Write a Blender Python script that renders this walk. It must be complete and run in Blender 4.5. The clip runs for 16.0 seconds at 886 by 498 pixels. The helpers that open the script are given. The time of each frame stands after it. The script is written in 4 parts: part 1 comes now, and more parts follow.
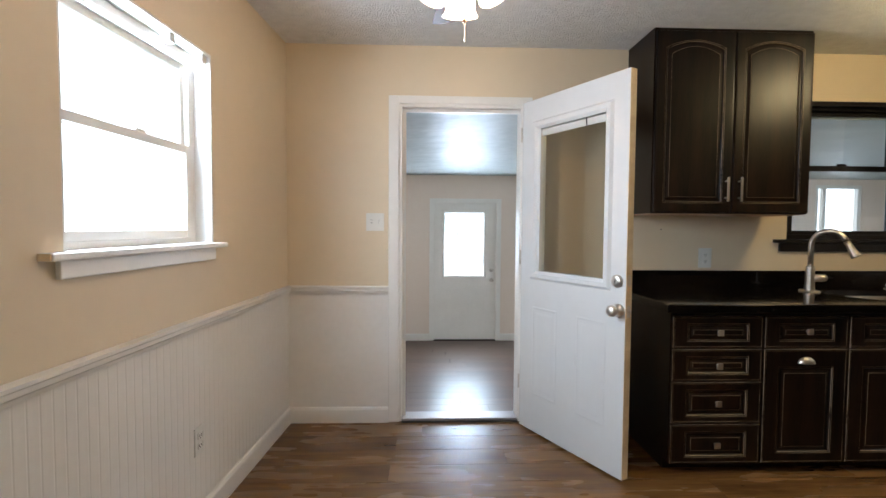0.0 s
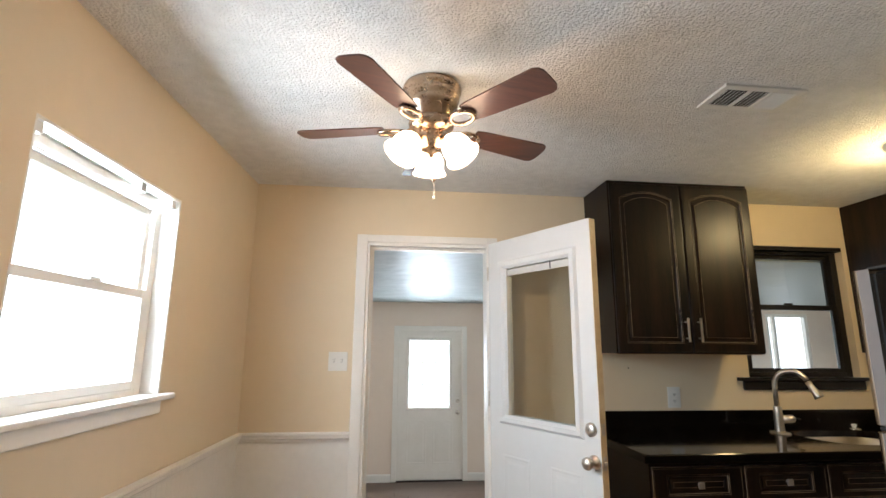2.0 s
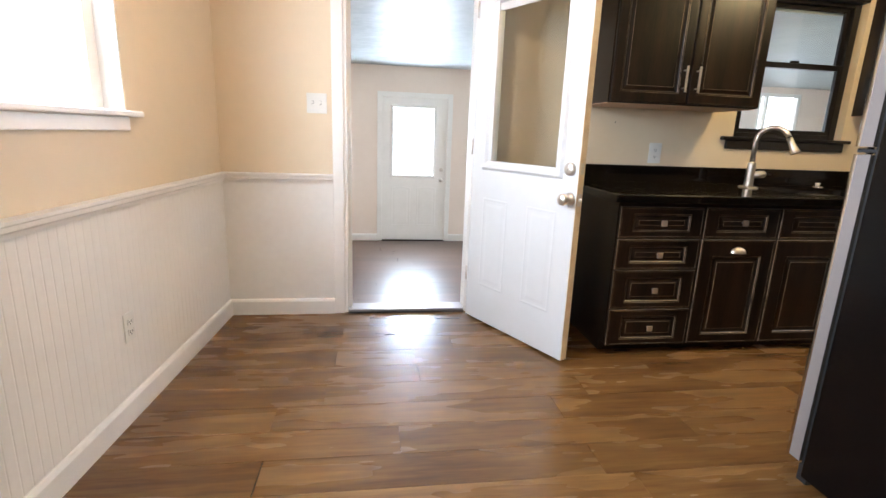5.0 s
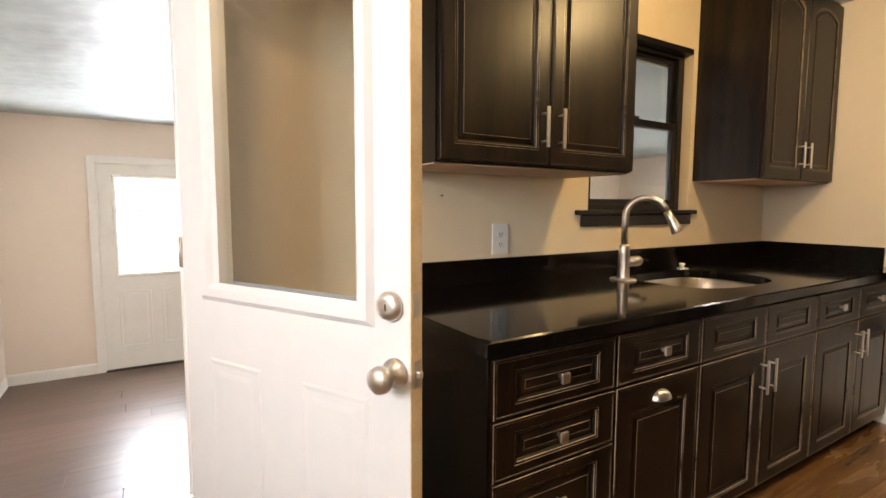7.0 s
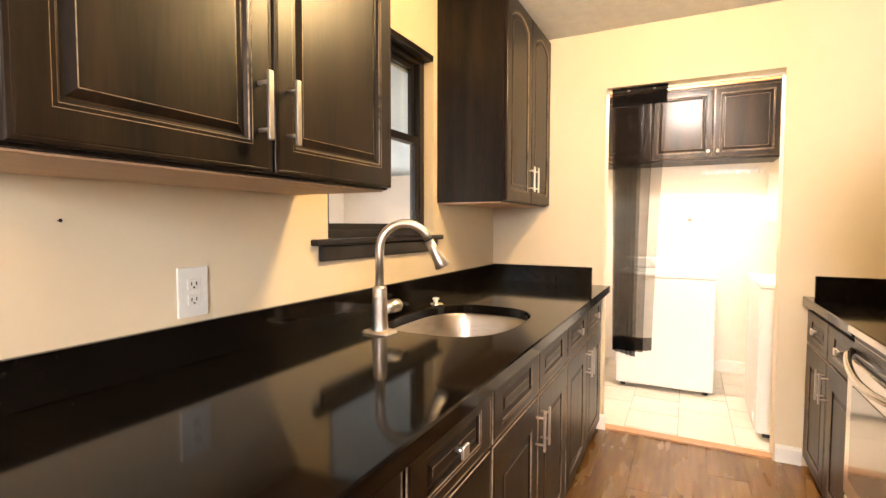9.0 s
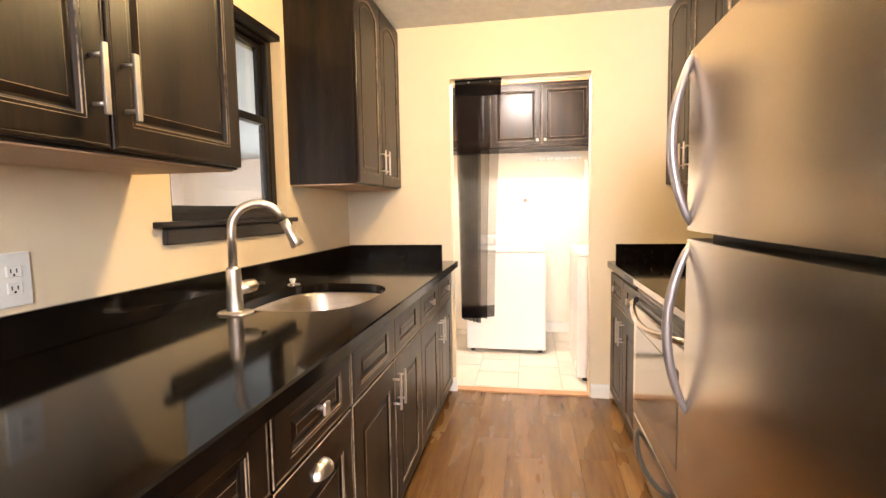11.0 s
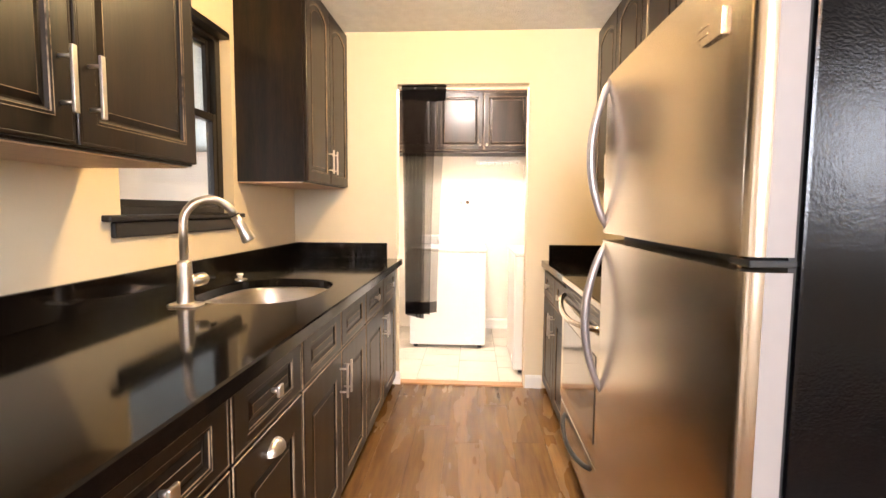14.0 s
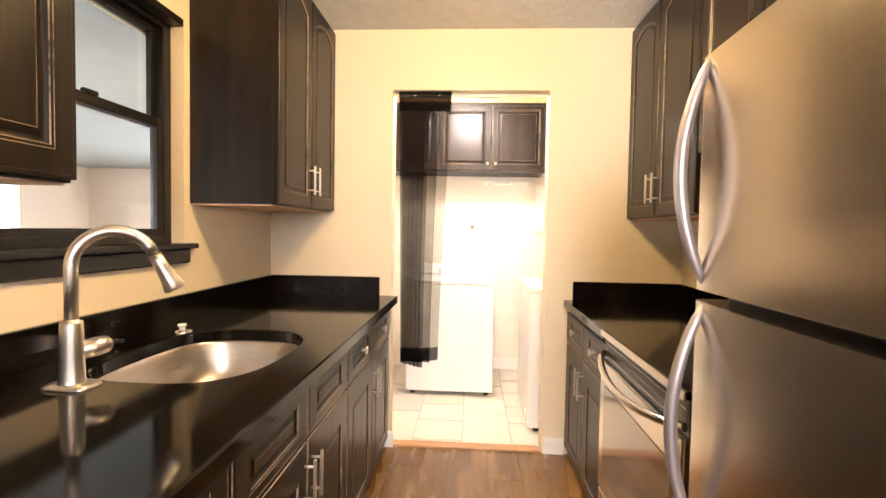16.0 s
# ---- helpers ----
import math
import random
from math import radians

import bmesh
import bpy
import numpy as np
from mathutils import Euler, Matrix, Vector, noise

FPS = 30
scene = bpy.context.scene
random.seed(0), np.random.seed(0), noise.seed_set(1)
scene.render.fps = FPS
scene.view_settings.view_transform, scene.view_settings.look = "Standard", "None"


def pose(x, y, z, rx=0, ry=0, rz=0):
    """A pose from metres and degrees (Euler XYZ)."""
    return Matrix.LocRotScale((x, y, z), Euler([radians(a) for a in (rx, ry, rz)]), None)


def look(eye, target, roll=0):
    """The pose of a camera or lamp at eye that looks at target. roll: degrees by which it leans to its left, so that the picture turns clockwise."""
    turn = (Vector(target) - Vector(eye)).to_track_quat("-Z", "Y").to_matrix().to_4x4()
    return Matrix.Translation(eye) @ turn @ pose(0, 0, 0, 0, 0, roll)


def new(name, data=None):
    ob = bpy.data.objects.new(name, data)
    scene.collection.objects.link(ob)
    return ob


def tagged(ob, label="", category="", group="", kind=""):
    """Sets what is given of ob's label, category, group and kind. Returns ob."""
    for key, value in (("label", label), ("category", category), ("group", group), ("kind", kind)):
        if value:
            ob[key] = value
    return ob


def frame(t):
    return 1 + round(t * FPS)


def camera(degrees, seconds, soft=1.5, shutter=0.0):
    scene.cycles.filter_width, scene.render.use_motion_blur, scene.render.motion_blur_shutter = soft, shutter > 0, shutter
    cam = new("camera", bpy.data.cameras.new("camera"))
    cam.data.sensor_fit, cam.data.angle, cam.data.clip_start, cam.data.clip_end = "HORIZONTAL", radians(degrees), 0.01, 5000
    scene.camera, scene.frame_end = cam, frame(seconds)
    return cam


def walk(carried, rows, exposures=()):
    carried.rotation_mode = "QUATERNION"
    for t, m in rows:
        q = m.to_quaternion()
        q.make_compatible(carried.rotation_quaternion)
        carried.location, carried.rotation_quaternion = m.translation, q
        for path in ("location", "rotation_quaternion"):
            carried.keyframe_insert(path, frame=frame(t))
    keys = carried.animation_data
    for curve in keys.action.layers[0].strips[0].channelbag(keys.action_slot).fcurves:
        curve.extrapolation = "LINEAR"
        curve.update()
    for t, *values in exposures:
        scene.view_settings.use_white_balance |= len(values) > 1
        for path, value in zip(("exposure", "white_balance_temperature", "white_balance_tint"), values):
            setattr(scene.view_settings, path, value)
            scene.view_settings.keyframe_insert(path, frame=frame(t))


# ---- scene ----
cam = camera(84.7, 16.0)
PATH = [
    (0, (0.036, -0.015, 1.284), (0.107, 1.982, 1.193), 0.4),
    (0.5, (0.023, -0.032, 1.284), (0.199, 1.959, 1.21), 0.2),
    (1, (0.02, -0.024, 1.295), (0.227, 1.965, 1.265), 0.6),
    (1.5, (0.015, 0.001, 1.379), (0.227, 1.967, 1.681), 0.6),
    (2, (0.019, 0.008, 1.404), (0.229, 1.958, 1.799), 0.4),
    (2.5, (0.024, -0.009, 1.343), (0.241, 1.971, 1.528), 0.1),
    (3, (0.02, -0.029, 1.217), (0.199, 1.94, 0.912), 0.3),
    (3.2, (0.023, -0.037, 1.169), (0.165, 1.897, 0.679), 0.4),
    (5.3, (0.051, 0.148, 1.167), (0.372, 2.07, 0.717), 1.8),
    (5.5, (0.097, 0.274, 1.196), (0.466, 2.202, 0.814), 0.8),
    (6, (0.232, 0.653, 1.227), (0.79, 2.557, 0.977), 1.5),
    (6.5, (0.362, 1.093, 1.235), (1.228, 2.883, 1.019), 1.1),
    (7, (0.559, 1.443, 1.232), (1.595, 3.145, 1.058), 0.2),
    (7.5, (0.76, 1.688, 1.274), (1.937, 3.3, 1.145), 0.4),
    (8, (0.885, 1.848, 1.263), (2.333, 3.222, 1.137), 1.0),
    (8.5, (0.987, 1.946, 1.271), (2.651, 3.051, 1.178), 0.3),
    (9, (1.035, 1.966, 1.269), (2.82, 2.863, 1.17), 0.1),
    (9.5, (1.054, 1.958, 1.266), (2.915, 2.682, 1.164), -0.2),
    (9.7, (1.059, 1.952, 1.263), (2.948, 2.602, 1.167), -0.4),
    (11.8, (0.79, 1.893, 1.187), (2.757, 2.092, 0.884), -0.5),
    (12, (0.766, 1.901, 1.158), (2.719, 2.087, 0.772), -0.3),
    (12.5, (0.743, 1.907, 1.117), (2.663, 2.071, 0.581), -0.0),
    (13, (0.734, 1.91, 1.102), (2.64, 2.058, 0.514), -0.0),
    (13.5, (0.738, 1.908, 1.132), (2.663, 2.051, 0.611), 0.1),
    (14, (0.778, 1.893, 1.244), (2.768, 2.014, 1.082), 0.4),
    (14.5, (0.794, 1.89, 1.29), (2.792, 1.984, 1.295), 0.1),
    (15, (0.803, 1.904, 1.281), (2.802, 1.984, 1.263), 0.3),
    (15.5, (0.979, 1.906, 1.257), (2.971, 2.023, 1.12), 0.9),
    (16, (1.318, 1.952, 1.29), (3.313, 2.07, 1.212), 1.0),
]
EXPOSURES = [(0, -1.10, 5600, 11), (2, -1.02, 5950, 11), (3, -0.94, 5700, 11), (5.5, -0.16, 5700, 15), (6.5, -0.28, 6100, 16), (7, -0.34, 6700, 18), (7.5, -0.22, 7400, 22), (8, 0.08, 7400, 22), (8.5, 0.46, 6950, 21), (9, 0.70, 6850, 21),
             (12.5, 0.64, 6350, 22), (14, 0.74, 6450, 21), (14.5, 0.60, 6450, 21), (16, 0.62, 6550, 21)]
walk(cam, [(t, look(eye, target, roll)) for t, eye, target, roll in PATH], EXPOSURES)

# ---- light ----
world = bpy.data.worlds.new("sky")
scene.world = world
world.use_nodes = True
wn = world.node_tree
sky = wn.nodes.new("ShaderNodeTexSky")
sky.sky_type, sky.sun_disc = "NISHITA", False
sky.sun_elevation, sky.sun_rotation = radians(50), radians(200)
wn.links.new(sky.outputs[0], wn.nodes["Background"].inputs[0])
wn.nodes["Background"].inputs[1].default_value = 0.1


def lamp(name, kind, m, energy, color, **size):
    data = bpy.data.lights.new(name, kind)
    data.energy, data.color = energy, color
    if kind == "AREA":
        data.shape, data.size, data.size_y = "RECTANGLE", size["w"], size["h"]
    else:
        data.shadow_soft_size = size["r"]
    ob = new(name, data)
    ob.matrix_world = m
    return ob


CEIL = 2.438          # kitchen and dining ceiling
WALL_N = 3.145       # room side of the wall with the den door and the sink window
WALL_E = 4.14        # room side of the laundry wall
WALL_S = 0.76        # wall behind the refrigerator and range
DEN_FLOOR, DEN_CEIL, DEN_N = -0.40, 2.04, 7.13
LEFT = pose(-0.855, WALL_N, 0, 0, 0, -3.55)   # left wall: local x into the room, local -y along it
FAN = (0.163, 1.812)
LAMP = (2.66, 2.0)

DAY, WARM = (0.84, 0.93, 1.0), (1.0, 0.72, 0.315)
lamp("window_daylight", "AREA", LEFT @ pose(-0.24, -1.32, 1.68, 0, -62, 0), 120, DAY, w=0.80, h=0.82)
lamp("den_door_daylight", "AREA", pose(0.60, DEN_N + 0.2, 1.02, -86, 0, 0), 190, DAY, w=0.62, h=0.95)
lamp("rear_window_daylight", "AREA", LEFT @ pose(-0.24, -3.98, 1.68, 0, -62, 0), 44, DAY, w=0.80, h=0.82)
# Fill lamp added out of view to brighten the den walls.
lamp("den_east_fill", "AREA", pose(7.85, 4.05, 1.05, 0, 66, 0), 160, DAY, w=1.6, h=1.2)
# Second added fill, behind a stretch of north wall never in view.
lamp("den_north_fill", "AREA", pose(3.1, DEN_N + 0.2, 1.2, -58, 0, 0), 115, DAY, w=1.6, h=1.2)
lamp("kitchen_bulb", "POINT", pose(LAMP[0], LAMP[1], CEIL - 0.16), 60, WARM, r=0.10)
lamp("laundry_bulb", "POINT", pose(4.78, 2.0, CEIL - 0.10), 80, (1.0, 0.92, 0.79), r=0.08)
for k in range(3):
    a = radians(88 + 120 * k)
    lamp("fan_bulb", "POINT", pose(FAN[0] + 0.14 * math.cos(a), FAN[1] + 0.14 * math.sin(a), 2.06), 6.0, (1.0, 0.64, 0.40), r=0.035)


# ---- materials ----
def mat(name, col, col2=None, rough=0.5, metal=0.0, scale=6.0, stretch=(1, 1, 1), bump=0.0, bscale=150.0, bdist=0.002,
        rvar=0.08, vary=0.0, coat=0.0, spec=0.5, sharp=(0.35, 0.65), coords="Object"):
    """Two tones mixed by noise at two scales, roughness that varies, a fine relief; vary: a tone of its own for each object."""
    m = bpy.data.materials.new(name)
    m.use_nodes = True
    n, l = m.node_tree.nodes, m.node_tree.links
    b = n["Principled BSDF"]
    col2 = col2 or tuple(c * 0.86 for c in col)
    tc, mp = n.new("ShaderNodeTexCoord"), n.new("ShaderNodeMapping")
    mp.inputs["Scale"].default_value = stretch
    l.new(tc.outputs[coords], mp.inputs["Vector"])
    src = mp.outputs["Vector"]
    info = n.new("ShaderNodeObjectInfo")
    if vary:
        shift = n.new("ShaderNodeVectorMath")
        shift.operation = "ADD"
        mul = n.new("ShaderNodeMath")
        mul.operation, mul.inputs[1].default_value = "MULTIPLY", 37.0
        l.new(info.outputs["Random"], mul.inputs[0])
        l.new(src, shift.inputs[0])
        l.new(mul.outputs[0], shift.inputs[1])
        src = shift.outputs[0]
    big, small = n.new("ShaderNodeTexNoise"), n.new("ShaderNodeTexNoise")
    big.inputs["Scale"].default_value, big.inputs["Detail"].default_value = scale, 6
    small.inputs["Scale"].default_value, small.inputs["Detail"].default_value = scale * 9, 3
    l.new(src, big.inputs["Vector"])
    l.new(src, small.inputs["Vector"])
    mixn = n.new("ShaderNodeMath")
    mixn.operation, mixn.inputs[1].default_value = "MULTIPLY_ADD", 0.35
    half = n.new("ShaderNodeMath")
    half.operation, half.inputs[1].default_value = "MULTIPLY", 0.65
    l.new(big.outputs["Fac"], half.inputs[0])
    l.new(small.outputs["Fac"], mixn.inputs[0])
    l.new(half.outputs[0], mixn.inputs[2])
    ramp = n.new("ShaderNodeValToRGB")
    e = ramp.color_ramp.elements
    e[0].position, e[1].position = sharp
    e[0].color, e[1].color = (*col2, 1), (*col, 1)
    l.new(mixn.outputs[0], ramp.inputs[0])
    out = ramp.outputs[0]
    if vary:
        hsv, mr = n.new("ShaderNodeHueSaturation"), n.new("ShaderNodeMapRange")
        mr.inputs["To Min"].default_value, mr.inputs["To Max"].default_value = 1 - vary, 1 + vary
        l.new(info.outputs["Random"], mr.inputs["Value"])
        l.new(mr.outputs[0], hsv.inputs["Value"])
        l.new(out, hsv.inputs["Color"])
        out = hsv.outputs[0]
    l.new(out, b.inputs["Base Color"])
    rr = n.new("ShaderNodeMapRange")
    rr.inputs["To Min"].default_value, rr.inputs["To Max"].default_value = max(0.02, rough - rvar), min(1, rough + rvar)
    l.new(mixn.outputs[0], rr.inputs["Value"])
    l.new(rr.outputs[0], b.inputs["Roughness"])
    b.inputs["Metallic"].default_value = metal
    b.inputs["Coat Weight"].default_value = coat
    b.inputs["Coat Roughness"].default_value = 0.12
    b.inputs["Specular IOR Level"].default_value = spec
    if bump:
        bn, bp = n.new("ShaderNodeTexNoise"), n.new("ShaderNodeBump")
        bn.inputs["Scale"].default_value, bn.inputs["Detail"].default_value = bscale, 3
        bp.inputs["Strength"].default_value, bp.inputs["Distance"].default_value = bump, bdist
        l.new(src, bn.inputs["Vector"])
        l.new(bn.outputs["Fac"], bp.inputs["Height"])
        l.new(bp.outputs[0], b.inputs["Normal"])
    return m


def plank_mat(name, stops, rough, vary):
    """Printed rustic wood: broad smears and long grain, shifted from plank to plank."""
    m = bpy.data.materials.new(name)
    m.use_nodes = True
    n, l = m.node_tree.nodes, m.node_tree.links
    b = n["Principled BSDF"]

    def math_node(op, a, c, d=None):
        k = n.new("ShaderNodeMath")
        k.operation = op
        for i, v in enumerate((a, c, d)):
            if v is None:
                continue
            if isinstance(v, (int, float)):
                k.inputs[i].default_value = v
            else:
                l.new(v, k.inputs[i])
        return k.outputs[0]

    tc, info, shift = n.new("ShaderNodeTexCoord"), n.new("ShaderNodeObjectInfo"), n.new("ShaderNodeVectorMath")
    shift.operation = "ADD"
    l.new(tc.outputs["Object"], shift.inputs[0])
    l.new(math_node("MULTIPLY", info.outputs["Random"], 61.0), shift.inputs[1])

    def stretched(scale):
        k = n.new("ShaderNodeMapping")
        k.inputs["Scale"].default_value = scale
        l.new(shift.outputs[0], k.inputs["Vector"])
        return k.outputs[0]

    def noise(scale, stretch, detail, twist=0.0):
        k = n.new("ShaderNodeTexNoise")
        k.inputs["Scale"].default_value, k.inputs["Detail"].default_value, k.inputs["Distortion"].default_value = scale, detail, twist
        l.new(stretched(stretch), k.inputs["Vector"])
        return k.outputs["Fac"]

    smear, grain, fine = noise(1.6, (1.0, 4.5, 1), 3), noise(2.4, (1.0, 15, 1), 4), noise(9.0, (0.9, 9, 1), 5, 0.6)
    tone = math_node("MULTIPLY_ADD", smear, 0.95, -0.56)
    tone = math_node("MULTIPLY_ADD", grain, 0.70, tone)
    tone = math_node("MULTIPLY_ADD", fine, 0.42, tone)
    ramp = n.new("ShaderNodeValToRGB")
    while len(ramp.color_ramp.elements) < len(stops):
        ramp.color_ramp.elements.new(0.5)
    for e, (at, col) in zip(ramp.color_ramp.elements, stops):
        e.position, e.color = at, (*col, 1)
    l.new(tone, ramp.inputs[0])
    hsv, mr = n.new("ShaderNodeHueSaturation"), n.new("ShaderNodeMapRange")
    mr.inputs["To Min"].default_value, mr.inputs["To Max"].default_value = 1 - vary, 1 + vary
    l.new(info.outputs["Random"], mr.inputs["Value"])
    l.new(mr.outputs[0], hsv.inputs["Value"])
    l.new(ramp.outputs[0], hsv.inputs["Color"])
    l.new(hsv.outputs[0], b.inputs["Base Color"])
    l.new(math_node("MULTIPLY_ADD", smear, 0.16, rough - 0.08), b.inputs["Roughness"])
    bp = n.new("ShaderNodeBump")
    bp.inputs["Strength"].default_value, bp.inputs["Distance"].default_value = 0.14, 0.0012
    l.new(fine, bp.inputs["Height"])
    l.new(bp.outputs[0], b.inputs["Normal"])
    return m


def glass_mat(name, tint, rough=0.0):
    """A thin pane: clear, with the shine of glass."""
    m = bpy.data.materials.new(name)
    m.use_nodes = True
    n, l = m.node_tree.nodes, m.node_tree.links
    n.remove(n["Principled BSDF"])
    tr, gl, mx, lw = (n.new("ShaderNodeBsdfTransparent"), n.new("ShaderNodeBsdfGlossy"), n.new("ShaderNodeMixShader"), n.new("ShaderNodeLayerWeight"))
    pw, ad = n.new("ShaderNodeMath"), n.new("ShaderNodeMath")
    pw.operation, pw.inputs[1].default_value = "POWER", 5.0
    ad.operation, ad.inputs[1].default_value, ad.inputs[2].default_value = "MULTIPLY_ADD", 0.9, 0.045
    tr.inputs[0].default_value = (*tint, 1)
    gl.inputs["Roughness"].default_value = rough
    lw.inputs[0].default_value = 0.5
    l.new(lw.outputs["Facing"], pw.inputs[0])
    l.new(pw.outputs[0], ad.inputs[0])
    l.new(ad.outputs[0], mx.inputs[0])
    l.new(tr.outputs[0], mx.inputs[1])
    l.new(gl.outputs[0], mx.inputs[2])
    l.new(mx.outputs[0], n["Material Output"].inputs[0])
    return m


def glow_mat(name, col, strength):
    m = bpy.data.materials.new(name)
    m.use_nodes = True
    b = m.node_tree.nodes["Principled BSDF"]
    b.inputs["Base Color"].default_value = (*col, 1)
    b.inputs["Emission Color"].default_value = (*col, 1)
    b.inputs["Emission Strength"].default_value = strength
    b.inputs["Roughness"].default_value = 0.3
    return m


def sheer_mat(name, col, cover):
    m = bpy.data.materials.new(name)
    m.use_nodes = True
    n, l = m.node_tree.nodes, m.node_tree.links
    b = n["Principled BSDF"]
    b.inputs["Base Color"].default_value = (*col, 1)
    b.inputs["Roughness"].default_value = 0.9
    b.inputs["Specular IOR Level"].default_value = 0.05
    tc, wv, mr = n.new("ShaderNodeTexCoord"), n.new("ShaderNodeTexNoise"), n.new("ShaderNodeMapRange")
    wv.inputs["Scale"].default_value = 30
    mr.inputs["To Min"].default_value, mr.inputs["To Max"].default_value = cover - 0.03, cover + 0.03
    l.new(tc.outputs["Object"], wv.inputs["Vector"])
    l.new(wv.outputs["Fac"], mr.inputs["Value"])
    l.new(mr.outputs[0], b.inputs["Alpha"])
    return m


PAINT = mat("beige_wall_paint", (0.735, 0.615, 0.435), (0.705, 0.590, 0.412), rough=0.55, scale=1.5, bump=0.12, bscale=260, bdist=0.001)
WHITE = mat("white_trim_paint", (0.84, 0.815, 0.765), (0.79, 0.765, 0.71), rough=0.38, scale=3, bump=0.06, bscale=120, bdist=0.001)
WHITE_DOOR = mat("white_door_paint", (0.63, 0.63, 0.615), (0.60, 0.60, 0.58), rough=0.35, scale=2, bump=0.05, bscale=90, bdist=0.001)
DEN_PAINT = mat("pale_den_wall_paint", (0.80, 0.69, 0.59), (0.77, 0.66, 0.555), rough=0.5, scale=1.5, bump=0.12, bscale=200, bdist=0.001)
LAUNDRY_PAINT = mat("pale_laundry_wall_paint", (0.80, 0.755, 0.66), (0.77, 0.72, 0.62), rough=0.5, scale=1.5, bump=0.12, bscale=200, bdist=0.001)
OLD_EDGE = mat("yellowed_door_edge", (0.78, 0.65, 0.44), (0.62, 0.47, 0.28), rough=0.5, scale=14)
POPCORN = mat("popcorn_ceiling", (0.82, 0.815, 0.79), (0.72, 0.715, 0.69), rough=0.95, scale=16, bump=0.8, bscale=100, bdist=0.016, spec=0.2)
# Pale ceiling: shade and mottled reflections put into darker, cloudy grey tones.
SMOOTHC = mat("darkened_den_ceiling_paint", (0.47, 0.505, 0.49), (0.36, 0.40, 0.39), rough=0.48, scale=1.2, bump=0.45, bscale=1.7, bdist=0.10, spec=0.10)
FLOOR = plank_mat("vinyl_plank", [(0.0, (0.060, 0.025, 0.008)), (0.28, (0.108, 0.050, 0.015)), (0.50, (0.163, 0.081, 0.0245)), (0.74, (0.235, 0.127, 0.039)), (1.0, (0.31, 0.178, 0.060))], 0.27, 0.09)
DENFLOOR = mat("den_vinyl_plank", (0.14, 0.085, 0.058), (0.09, 0.055, 0.04), rough=0.36, spec=0.5, scale=5, stretch=(0.5, 4, 1), vary=0.14, bump=0.12, bscale=26, bdist=0.001)
SUBFLOOR = mat("dark_floor_joint", (0.05, 0.03, 0.02), rough=0.9)
CAB = mat("black_brown_stained_wood", (0.0205, 0.0098, 0.0042), (0.0016, 0.0009, 0.0006), rough=0.35, scale=3.2, stretch=(4, 4, 0.40), bump=0.16, bscale=40, bdist=0.0008, sharp=(0.38, 0.72), spec=0.27, rvar=0.12)
# Pale lines: worn glaze, and on the beads their highlights painted in.
WORN_GLINT = mat("worn_glazed_edge_glint", (0.31, 0.23, 0.15), (0.03, 0.019, 0.012), rough=0.48, spec=0.3, scale=6, sharp=(0.38, 0.54))
RAWWOOD = mat("raw_cabinet_underside", (0.66, 0.44, 0.28), (0.55, 0.36, 0.22), rough=0.6, scale=5, stretch=(1, 9, 9))
GRANITE = mat("black_granite", (0.0065, 0.0048, 0.0036), (0.0035, 0.0027, 0.0022), rough=0.085, scale=60, rvar=0.02, bump=0.02, bscale=30, bdist=0.0005, spec=0.17)
STEEL = mat("brushed_stainless", (0.585, 0.51, 0.415), (0.56, 0.485, 0.395), rough=0.23, metal=1, scale=4, stretch=(0.6, 0.6, 40), rvar=0.012)
SINKSTEEL = mat("satin_sink_steel", (0.66, 0.61, 0.53), (0.58, 0.53, 0.46), rough=0.29, metal=1, scale=5, stretch=(3, 3, 20), rvar=0.05)
STEEL_SIDE = mat("satin_door_side", (0.40, 0.36, 0.345), (0.375, 0.335, 0.32), rough=0.42, metal=0.7, scale=4)
# Pale door side, darkened in colour to offset the strong window light.
DOOR_SIDE = mat("darkened_door_side", (0.215, 0.195, 0.185), (0.20, 0.18, 0.17), rough=0.5, scale=4)
NICKEL = mat("satin_nickel", (0.68, 0.63, 0.56), (0.60, 0.55, 0.49), rough=0.34, metal=1, scale=20, rvar=0.03)
CHROME = mat("polished_metal", (0.75, 0.73, 0.70), (0.68, 0.66, 0.63), rough=0.12, metal=1, scale=20, rvar=0.03)
BRASS = mat("antique_brushed_bronze", (0.52, 0.40, 0.29), (0.38, 0.28, 0.20), rough=0.28, metal=1, scale=12)
BLACK = mat("black_paint", (0.009, 0.007, 0.006), (0.006, 0.005, 0.005), spec=0.35, rough=0.32, scale=12, bump=0.1, bscale=60)
PEBBLED = mat("black_pebbled_steel", (0.0022, 0.0022, 0.0026), (0.0014, 0.0014, 0.0018), spec=0.24, rough=0.16, rvar=0.03, scale=20, bump=0.42, bscale=230, bdist=0.0010)
RUBBER = mat("black_gasket", (0.012, 0.012, 0.012), rough=0.6)
BLADE = mat("walnut_fan_blade", (0.12, 0.048, 0.030), (0.055, 0.024, 0.017), rough=0.35, scale=5, stretch=(0.8, 9, 1))
PLASTIC = mat("white_plastic", (0.78, 0.77, 0.72), (0.74, 0.73, 0.68), rough=0.35)
SLOT = mat("dark_slot", (0.02, 0.017, 0.015), rough=0.7)
ENAMEL = mat("white_enamel", (0.85, 0.85, 0.83), (0.82, 0.82, 0.80), rough=0.25, scale=3)
TILE = mat("cream_floor_tile", (0.74, 0.69, 0.60), (0.64, 0.58, 0.49), rough=0.30, scale=4, vary=0.05)
GROUT = mat("grey_grout", (0.24, 0.21, 0.17), rough=0.9)
